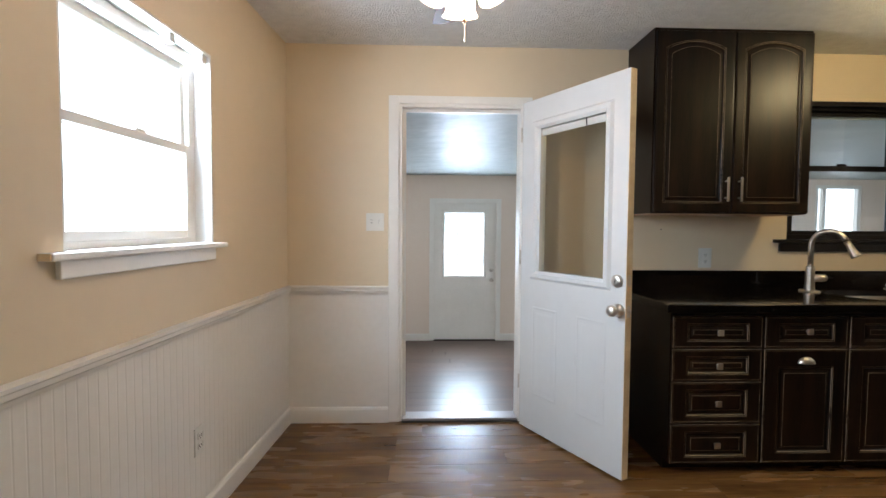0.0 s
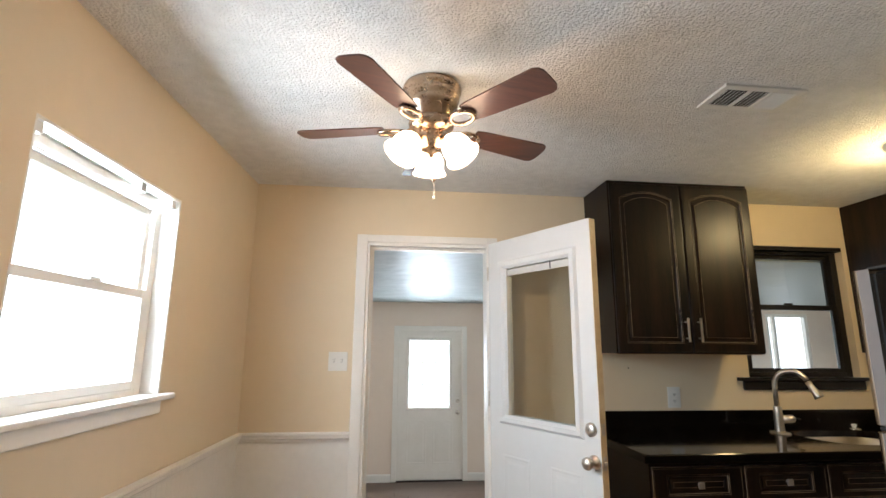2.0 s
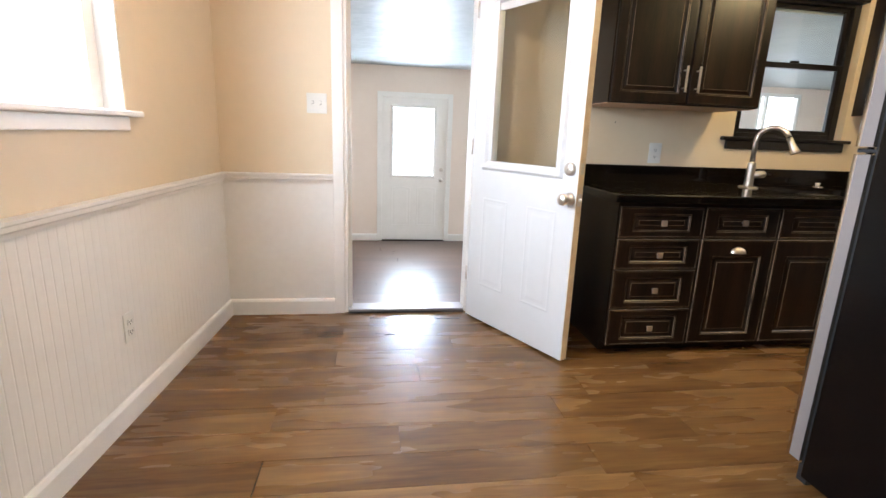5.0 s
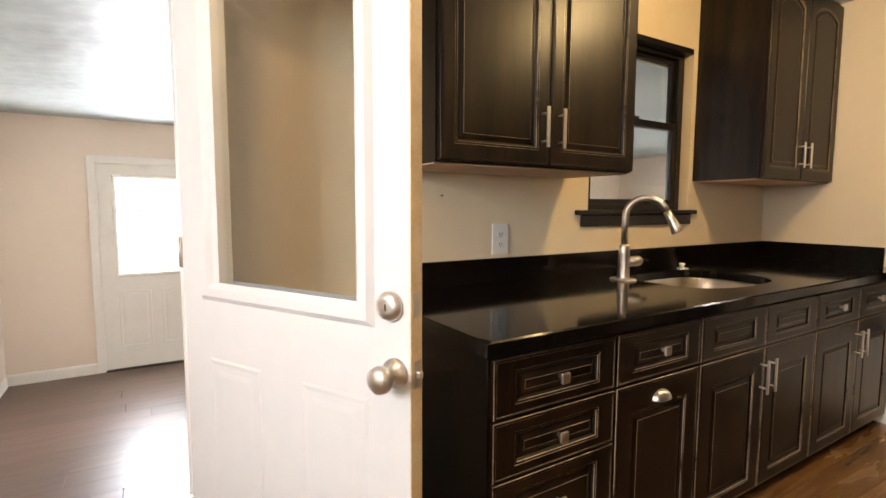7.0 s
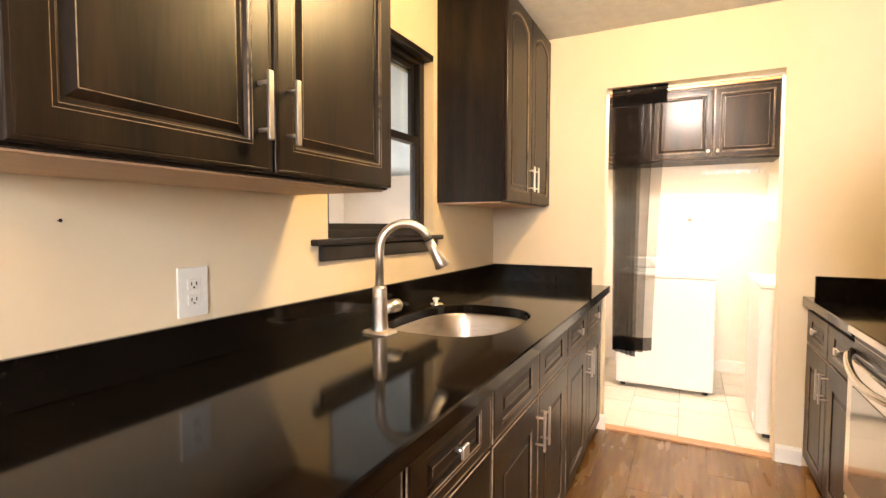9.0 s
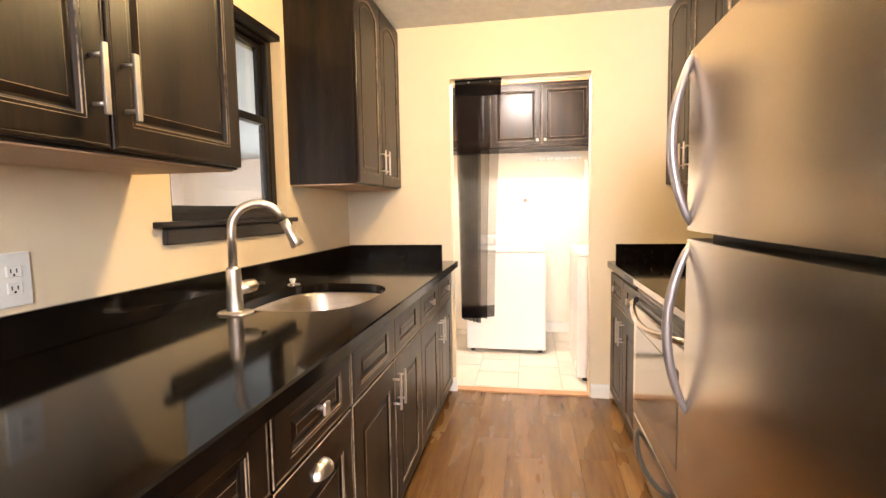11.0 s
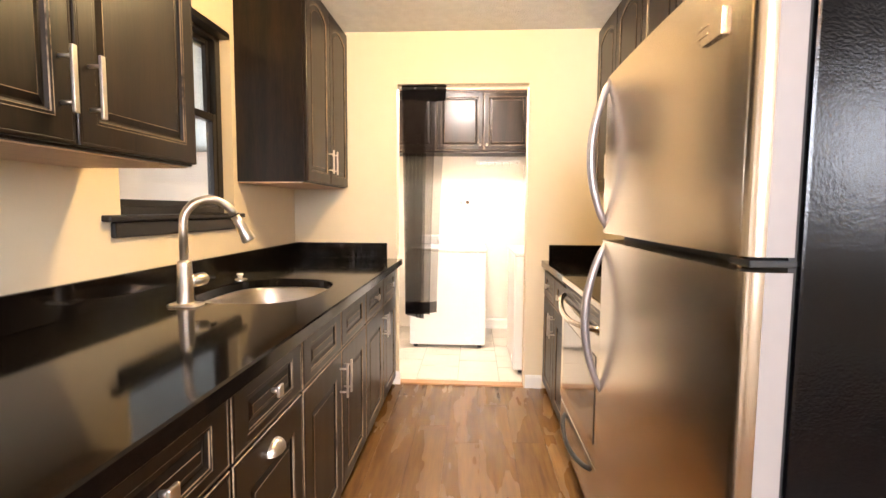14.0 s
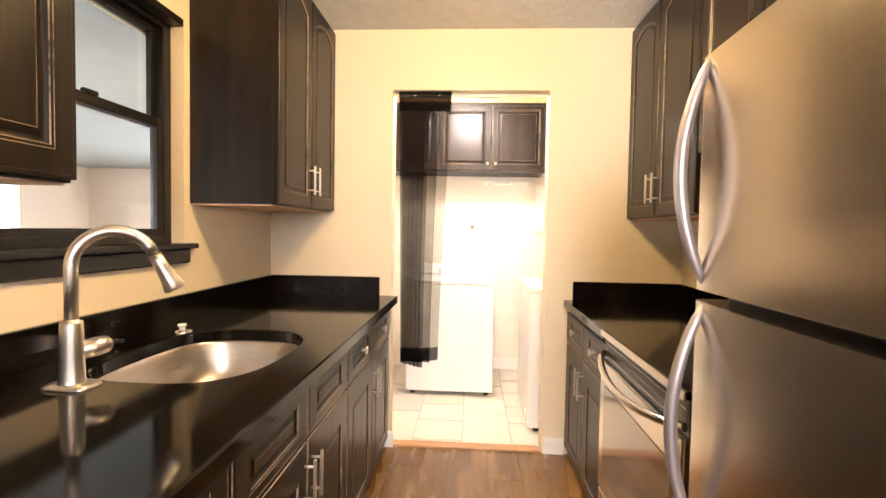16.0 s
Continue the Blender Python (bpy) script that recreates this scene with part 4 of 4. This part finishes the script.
fr = thing("refrigerator", pose(0, 0, 0), "stainless top-freezer refrigerator with pebbled black sides", "refrigerator")
FX0, FX1 = 1.550, 2.402
part("body", boxes((FX0 + 0.004, FX1 - 0.004, 0.775, 1.388, 0.02, 1.648), bevel=0.006), PEBBLED, fr, "pebbled black steel body")
part("gasket", boxes((FX0 + 0.014, FX1 - 0.014, 1.388, 1.401, 0.06, 1.645)), RUBBER, fr)
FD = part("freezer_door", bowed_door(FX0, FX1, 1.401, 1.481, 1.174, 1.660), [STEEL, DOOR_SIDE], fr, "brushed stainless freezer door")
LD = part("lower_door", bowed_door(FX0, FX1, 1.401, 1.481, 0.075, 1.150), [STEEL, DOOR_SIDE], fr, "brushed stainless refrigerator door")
part("kick_grille", boxes((FX0 + 0.01, FX1 - 0.01, 1.366, 1.406, 0.0, 0.065)), RUBBER, fr)
part("hinge", boxes((FX0 + 0.012, FX0 + 0.075, 1.385, 1.460, 1.156, 1.168), bevel=0.003), RUBBER, fr)
part("hinge_pin", tube(bmesh.new(), [(FX0 + 0.05, 1.450, 1.151), (FX0 + 0.05, 1.450, 1.173)], 0.009, 12), CHROME, fr)
part("hinge_cover", boxes((FX0 + 0.03, FX0 + 0.09, 1.32, 1.435, 1.661, 1.671), bevel=0.004), RUBBER, fr)


def bow_handle(parent, x, z0, z1, y, out, r):
    pts, rad = [], []
    for k in range(19):
        u = k / 18
        pts.append((x, y + out * math.sin(math.pi * u) ** 0.8, z0 + (z1 - z0) * u))
        rad.append(r * (0.6 + 0.4 * math.sin(math.pi * u) ** 0.5))
    return part("handle", tube(bmesh.new(), pts, rad, 14), STEEL_SIDE, parent, "arched satin metal handle")


bow_handle(FD, 2.362, 1.190, 1.652, 1.466, 0.056, 0.0135)
bow_handle(LD, 2.355, 0.655, 1.140, 1.467, 0.060, 0.0135)
bg = part("badge", boxes((1.642, 1.716, 1.474, 1.4835, 1.540, 1.586), bevel=0.0015), STEEL, FD, "small raised metal badge")
for zz in (1.557, 1.572):
    part("badge_bar", boxes((1.688, 1.724, 1.474, 1.4850, zz - 0.002, zz + 0.002), bevel=0.0006), STEEL, bg)

rg = thing("range", pose(2.515, 0, 0), "stainless electric range with black glass cooktop", "range")
part("body", boxes((0.0, 0.765, 0.775, 1.385, 0.03, 0.885)), RUBBER, rg)
part("cooktop", boxes((0.0, 0.765, 0.775, 1.425, 0.885, 0.908), bevel=0.005), GRANITE, rg, "black glass cooktop")
part("cooktop_trim", boxes((0.0, 0.765, 1.4255, 1.432, 0.883, 0.907), bevel=0.002), STEEL, rg)
part("backguard", boxes((0.0, 0.765, 0.775, 0.84, 0.908, 1.08), bevel=0.008), STEEL, rg)
part("control_strip", boxes((0.005, 0.76, 1.385, 1.412, 0.790, 0.882), bevel=0.003), BLACK, rg)
for k in range(3):
    part("vent_slot", boxes((0.02, 0.745, 1.4125, 1.4150, 0.808 + 0.024 * k, 0.8105 + 0.024 * k)), STEEL, rg)
od = part("oven_door", boxes((0.004, 0.761, 1.385, 1.428, 0.285, 0.788), bevel=0.006), STEEL, rg)
part("oven_window", boxes((0.07, 0.695, 1.4285, 1.4305, 0.36, 0.700)), OVENGLASS, od, "dark reflective oven glass")
pts = [(0.015 + 0.735 * k / 16, 1.420 + 0.062 * math.sin(math.pi * k / 16) ** 0.6, 0.815 - 0.035 * math.sin(math.pi * k / 16)) for k in range(17)]
part("handle", tube(bmesh.new(), pts, 0.012, 12), STEEL, od, "bowed metal oven handle")
dr_ = part("storage_drawer", boxes((0.004, 0.761, 1.385, 1.425, 0.075, 0.275), bevel=0.006), STEEL, rg)
pts = [(0.12 + 0.525 * k / 16, 1.422 + 0.040 * math.sin(math.pi * k / 16) ** 0.6, 0.235 - 0.03 * math.sin(math.pi * k / 16)) for k in range(17)]
part("handle", tube(bmesh.new(), pts, 0.010, 12), SLOT, dr_)
cabinet("filler_cabinet", pose(2.512, 1.395, 0, 0, 0, 180), 0.08, 0.60, 0.0, 0.897, [], "narrow black filler beside the range", "base cabinets by the range")


# ---- ceiling fan, lamps, vent ----
fan = thing("ceiling_fan", pose(FAN[0], FAN[1], CEIL), "five-blade flush ceiling fan with lit glass shades", "ceiling fan")
part("housing", lathe(bmesh.new(), [(0, 0.112), (-0.012, 0.118), (-0.028, 0.118), (-0.034, 0.108), (-0.042, 0.112), (-0.062, 0.112), (-0.070, 0.104), (-0.078, 0.106), (-0.096, 0.104), (-0.105, 0.090), (-0.135, 0.082), (-0.150, 0.072), (-0.155, 0.05)], sides=40), BRASS, fan, "brushed bronze motor housing")
part("rotor", lathe(bmesh.new(), [(-0.148, 0.05), (-0.150, 0.088), (-0.165, 0.092), (-0.188, 0.086), (-0.200, 0.06), (-0.202, 0.045)], sides=40), BRASS, fan)
part("light_kit", lathe(bmesh.new(), [(-0.198, 0.05), (-0.215, 0.052), (-0.265, 0.048), (-0.275, 0.036), (-0.285, 0.012), (-0.30, 0.008), (-0.302, 0.0)], sides=28), BRASS, fan)
for k in range(5):
    R = pose(0, 0, 0, 0, 0, 94 + 72 * k)
    bm = bmesh.new()
    rows = [(0.19, 0.045), (0.22, 0.052), (0.42, 0.062), (0.516, 0.066), (0.536, 0.058), (0.546, 0.040), (0.548, 0.0)]
    edge = [(r, w) for r, w in rows] + [(r, -w) for r, w in rows[-2::-1]]
    lo = [bm.verts.new((r, w, -0.180 - 0.20 * w)) for r, w in edge]
    hi = [bm.verts.new((r, w, -0.174 - 0.20 * w)) for r, w in edge]
    for i in range(len(edge)):
        j = (i + 1) % len(edge)
        bm.faces.new((lo[i], lo[j], hi[j], hi[i]))
    bm.faces.new(lo[::-1])
    bm.faces.new(hi)
    bmesh.ops.transform(bm, matrix=R, verts=bm.verts[:])
    bl = part("blade", bm, BLADE, fan, "walnut-stained wooden blade")
    bm = tube(bmesh.new(), [(0.07, 0, -0.178), (0.10, 0, -0.190), (0.115, 0, -0.190)], [0.013, 0.010, 0.010], 10)
    tube(bm, [(0.165 + 0.052 * math.cos(a), 0.034 * math.sin(a), -0.188 - 0.007 * math.sin(a)) for a in [2 * math.pi * k2 / 20 for k2 in range(20)]], 0.0085, 8, closed=True)
    bmesh.ops.transform(bm, matrix=R, verts=bm.verts[:])
    part("blade_iron", bm, BRASS, bl, "bronze looped blade bracket")
for k in range(3):
    R = pose(0, 0, 0, 0, 0, 88 + 120 * k)
    bm = tube(bmesh.new(), [(0.03, 0, -0.228), (0.065, 0, -0.229), (0.085, 0, -0.240)], [0.011, 0.010, 0.018], 12)
    bmesh.ops.transform(bm, matrix=R, verts=bm.verts[:])
    arm = part("lamp_arm", bm, BRASS, fan)
    q = [(0.0, 0.022), (0.010, 0.034), (0.030, 0.050), (0.055, 0.058), (0.080, 0.058), (0.096, 0.062), (0.106, 0.071), (0.104, 0.068), (0.094, 0.058), (0.080, 0.054), (0.055, 0.054), (0.030, 0.046), (0.010, 0.030)]
    bm = lathe(bmesh.new(), q, (0.56, 0, -0.83), (0.078, 0, -0.232), 28)
    bmesh.ops.transform(bm, matrix=R, verts=bm.verts[:])
    part("glass_shade", bm, SHADE, arm, "lit frosted bell glass shade")
ch = part("pull_chain", tube(bmesh.new(), [(0.01, -0.01, -0.30), (0.011, -0.01, -0.41)], 0.0016, 6), BRASS, fan)
part("chain_bead", lathe(bmesh.new(), [(0, 0.0), (0.004, 0.009), (0.011, 0.010), (0.018, 0.0)], at=(0.010, -0.01, -0.405), sides=14), BRASS, ch)
part("chain_fob", lathe(bmesh.new(), [(0, 0.0012), (-0.03, 0.0012), (-0.05, 0.0012), (-0.053, 0.004), (-0.062, 0.004), (-0.066, 0.0)], at=(0.012, -0.01, -0.41), sides=14), PLASTIC, ch)

kl = thing("ceiling_light", pose(LAMP[0], LAMP[1], CEIL), "lit round flush-mount ceiling light", "ceiling light")
part("pan", lathe(bmesh.new(), [(0, 0.165), (-0.018, 0.165), (-0.022, 0.15)], sides=40), WHITE, kl)
part("diffuser", lathe(bmesh.new(), [(-0.018, 0.155), (-0.04, 0.148), (-0.06, 0.125), (-0.075, 0.08), (-0.08, 0.0)], sides=40), DOME, kl, "glowing frosted dome")

vent = thing("ceiling_vent", pose(1.498, 1.733, CEIL), "white metal ceiling air vent with slats", "air vent")
# Dark sheet in place of the unlit duct seen between the slats.
part("backing", boxes((-0.155, 0.155, -0.07, 0.07, -0.004, -0.001)), SLOT, vent)
fb = boxes((-0.178, -0.15, -0.094, 0.094, -0.010, 0), (0.15, 0.178, -0.094, 0.094, -0.010, 0), (-0.15, 0.15, -0.094, -0.065, -0.010, 0), (-0.15, 0.15, 0.065, 0.094, -0.010, 0), (-0.055, -0.040, -0.065, 0.065, -0.012, -0.003), (0.040, 0.055, -0.065, 0.065, -0.012, -0.003), bevel=0.002)
part("frame", fb, PLASTIC, vent)
for i in range(18):
    x = -0.146 + i * 0.0172
    if abs(abs(x) - 0.0475) < 0.012:
        continue
    bm = boxes((-0.0008, 0.0008, -0.065, 0.065, -0.006, 0.006))
    tilt = 54 if x < 0.05 else -55
    bmesh.ops.transform(bm, matrix=pose(x, 0, -0.009, 0, tilt, 0), verts=bm.verts[:])
    part("slat", bm, PLASTIC, vent)


# ---- switches, outlets ----
def plate(name, m, w, h, label, toggles=0, sockets=0):
    p = thing(name, m, label, "light switch" if toggles else "outlet")
    part("plate", boxes((-w / 2, w / 2, -0.006, 0, -h / 2, h / 2), bevel=0.002), PLASTIC, p)
    for k in range(toggles):
        x = (k - (toggles - 1) / 2) * 0.046
        part("toggle", boxes((x - 0.005, x + 0.005, -0.016, -0.006, -0.004, 0.012), bevel=0.0015), PLASTIC, p)
        part("slot", boxes((x - 0.0055, x + 0.0055, -0.0066, -0.006, -0.006, 0.014)), SLOT, p)
    for s in (-1, 1)[:sockets]:
        f = part("socket", boxes((-0.017, 0.017, -0.0085, -0.006, s * 0.021 - 0.014, s * 0.021 + 0.014), bevel=0.003), PLASTIC, p)
        for x in (-0.007, 0.007):
            part("slot", boxes((x - 0.0015, x + 0.0015, -0.0090, -0.0084, s * 0.021 - 0.004, s * 0.021 + 0.006)), SLOT, f)
        part("slot", lathe(bmesh.new(), [(0, 0.003), (0.0006, 0.003), (0.0006, 0)], (0, -1, 0), (0, -0.0084, s * 0.021 - 0.009), 10), SLOT, f)
    return p


plate("light_switch", pose(-0.292, WALL_N, 1.312), 0.116, 0.115, "white double toggle switch plate", toggles=2)
plate("outlet", pose(1.888, WALL_N, 1.090), 0.088, 0.132, "white duplex outlet above the counter", sockets=2)
plate("outlet", LEFT @ pose(0.006, -1.115, 0.378, 0, 0, 90), 0.072, 0.118, "white duplex outlet on the wainscot", sockets=2)


nail = solid("wall_nail", lathe(bmesh.new(), [(0, 0.0), (0, 0.0015), (0.010, 0.0015), (0.010, 0.004), (0.012, 0.003), (0.012, 0.0)], (0, -1, 0), (0, 0, 0), 10), SLOT, "small dark nail stuck in the painted wall", "nail", m=pose(1.584, WALL_N, 1.277))


# ---- laundry room ----
def washer(name, m, w, d, h, label):
    t = thing(name, m, label, "appliance")
    part("cabinet_body", boxes((0, w, 0, d, 0.03, h - 0.03), bevel=0.012), ENAMEL, t)
    part("lid_top", boxes((-0.003, w + 0.003, -0.003, d, h - 0.028, h), bevel=0.008), ENAMEL, t)
    part("console", boxes((0, w, d - 0.14, d, h + 0.001, h + 0.09), bevel=0.015), ENAMEL, t)
    part("dial", lathe(bmesh.new(), [(0, 0.035), (0.02, 0.03), (0.022, 0)], (0, -1, 0), (w * 0.35, d - 0.14, h + 0.045), 20), PLASTIC, t)
    for x in (0.05, w - 0.05):
        for y in (0.06, d - 0.06):
            part("foot", lathe(bmesh.new(), [(0, 0.02), (0.032, 0.018), (0.032, 0)], at=(x, y, 0), sides=12), RUBBER, t)
    return t


washer("washing_machine", pose(5.06, 2.451, 0, 0, 0, -90), 0.68, 0.66, 0.90, "white top-loading washing machine facing the kitchen")
washer("clothes_dryer", pose(4.41, 1.575, 0, 0, 0, 180) @ pose(-0.68, 0, 0), 0.68, 0.62, 0.93, "white clothes dryer beside the laundry opening")
lc = thing("laundry_cabinet", pose(5.51, 2.707, 0, 0, 0, -90), "black-brown wall cabinet above the washing machine", "cabinet")
part("body", boxes((0, 1.36, 0.0, 0.34, 1.79, 2.375)), CAB, lc)
for i, x0 in enumerate((0.005, 0.457, 0.909)):
    f = part("door", front(0.446, 0.545, 0, 0.05), [CAB, WORN_GLINT], lc)
    f.location = (x0, -0.001, 1.81)
    handle(f, "round", 0.415 if i == 1 else 0.03, 0.05)
part("top_trim", boxes((-0.02, 1.36, -0.015, 0.34, 2.376, 2.430)), OAK, lc, "golden oak top trim")
shell("trim_threshold", boxes((WALL_E - 0.005, WALL_E + 0.07, 1.525, 2.42, -0.005, 0.012), bevel=0.004), OAK, "golden oak threshold strip")
ob = thing("wall_shelf_rail", pose(5.858, 1.86, 1.72, 0, 0, -90), "pale wire hanging rail on the laundry wall", "shelf rail")
part("rail", boxes((0, 0.44, -0.03, 0, 0, 0.03), bevel=0.004), PLASTIC, ob)
for k in range(6):
    part("hook", boxes((0.03 + 0.075 * k, 0.045 + 0.075 * k, -0.045, -0.03, -0.02, 0.012), bevel=0.002), NICKEL, ob)
bp = thing("breaker_panel", pose(5.858, 1.385, 1.29, 0, 0, -90), "cream metal breaker panel on the laundry wall", "electrical panel")
part("box", boxes((0, 0.14, -0.06, 0, 0, 0.41), bevel=0.004), PLASTIC, bp)
for k in range(2):
    part("door", boxes((0.012, 0.128, -0.068, -0.061, 0.02 + 0.2 * k, 0.19 + 0.2 * k), bevel=0.003), PLASTIC, bp)
wb = thing("washer_hookup_box", pose(5.858, 2.06, 1.20, 0, 0, -90), "wall-coloured washer hookup box with two metal valves", "plumbing box")
part("box", boxes((0, 0.16, -0.008, 0, 0, 0.20), bevel=0.003), LAUNDRY_PAINT, wb)
for k, mm in enumerate((NICKEL, BRASS)):
    part("valve", lathe(bmesh.new(), [(0, 0.012), (0.02, 0.012), (0.022, 0.018), (0.03, 0.018), (0.031, 0)], (0, -1, 0), (0.05 + 0.06 * k, -0.008, 0.12), 14), mm, wb)
pail = thing("pail", pose(5.02, 2.68, 0), "grey plastic pail on the laundry floor", "bucket")
part("shell", lathe(bmesh.new(), [(0, 0.0), (0, 0.10), (0.01, 0.105), (0.20, 0.125), (0.21, 0.130), (0.205, 0.122), (0.03, 0.10), (0.025, 0)], sides=28), STEEL_SIDE, pail)
part("rim", tube(bmesh.new(), [(0.13 * math.cos(2 * math.pi * k / 28), 0.13 * math.sin(2 * math.pi * k / 28), 0.207) for k in range(28)], 0.005, 8, closed=True), STEEL_SIDE, pail)
cur = thing("sheer_curtain", pose(WALL_E + 0.05, 0, 0), "black sheer curtain gathered to one side of the opening", "curtain")
part("rod", tube(bmesh.new(), [(0, 1.525, 2.075), (0, 2.421, 2.075)], 0.008, 10), WHITE, cur)


def drape(layers, z0, z1, rows=30, n=70):
    """Cloth drawn together in a few loose layers; each layer: its first and last share of the width, its stand-off, folds, phase and drop."""
    bm = bmesh.new()
    for s0, s1, off, folds, phase, drop in layers:
        grid = []
        for j in range(rows + 1):
            z = z0 + (z1 - z0) * j / rows
            depth = (2.10 - z) / 1.6
            width = 0.318 - 0.050 * depth - 0.03 * math.sin(1.5 * depth)
            low = max(0.0, min(1.0, (0.9 - z) / 0.3))
            line = []
            for i in range(n + 1):
                u = i / n
                s = s0 + (s1 - s0) * u + 0.012 * math.sin(3.1 * depth + phase) * math.sin(math.pi * u)
                fold = 2 * math.pi * (folds * u + 0.30 * math.sin(4.3 * u + phase)) + 0.7 * math.sin(2.0 * depth + 3 * u + phase)
                full = min(1.0, 0.5 + 1.5 * depth)
                y = 2.396 - 0.022 * depth - s * width - 0.0085 * full * math.sin(fold)
                x = off + 0.009 * full * math.cos(fold) + 0.004 * math.sin(17 * u + 3 * depth + phase)
                line.append(bm.verts.new((x, y, z - low * drop * u)))
            grid.append(line)
        for a, b in zip(grid, grid[1:]):
            for i in range(n):
                bm.faces.new((a[i], a[i + 1], b[i + 1], b[i])).smooth = True
    return bm


LAYERS = [(0.0, 1.0, 0.0, 2.2, 0.0, -0.012), (0.0, 0.80, -0.016, 3.0, 1.3, 0.0), (0.04, 0.56, -0.032, 4.0, 2.4, 0.030), (0.10, 0.48, 0.016, 3.0, 4.0, 0.0)]
for layer in LAYERS:
    part("cloth", drape([layer], 0.58, 1.985), SHEER, cur, "see-through black voile hanging in folds")
part("heading", drape([(0.0, 1.0, 0.0, 9.0, 0.0, 0.0), (0.0, 0.98, -0.014, 7.0, 2.0, 0.0)], 1.985, 2.105, 4, 130), HEM, cur, "thicker gathered black heading")
for layer in LAYERS:
    part("hem", drape([layer], 0.50, 0.58, 4), HEM, cur)


# ---- floor pieces last ----
def planks(parent, x0, x1, y0, y1, z, w, length, material, gap=0.0007, joints=(), seed=1):
    """Planks or tiles in staggered courses; alike ones share one mesh. joints: (course, place of one end joint)."""
    rnd = random.Random(seed)
    known = dict(joints)
    made = {}
    course, row = y0, 0
    while course < y1 - 0.01:
        wide = min(w, y1 - course)
        back = rnd.uniform(0, length)
        if row in known:
            back = -((known[row] - x0) % length - length)
        at = x0 - back
        while at < x1 - 0.01:
            a, b = max(at, x0), min(at + length, x1)
            at += length
            if b - a < 0.02:
                continue
            key = (round(b - a, 2), round(wide, 3))
            if key not in made:
                made[key] = finish("plank", box(bmesh.new(), gap, key[0] - gap, gap, key[1] - gap, -0.0065, 0), material)
            ob = new("tile" if material is TILE else "plank", made[key])
            ob.parent = parent
            ob.location = (a, course, z)
        course += w
        row += 1


planks(floor, -1.2, WALL_E - 0.006, -1.715, WALL_N - 0.002, 0.0, 0.178, 1.22, FLOOR, joints=((18, 2.094), (19, 2.586), (20, 2.075)), seed=5)
planks(den_floor, DEN_W, 4.2, WALL_N + 0.125, DEN_N, DEN_FLOOR, 0.178, 1.22, DENFLOOR, seed=8)
planks(tile_floor, WALL_E + 0.075, 5.85, 0.77, WALL_N - 0.01, 0.0, 0.305, 0.305, TILE, gap=0.0016, joints=tuple((k, 4.26 + 0.1525 * (k % 2)) for k in range(9)), seed=3)
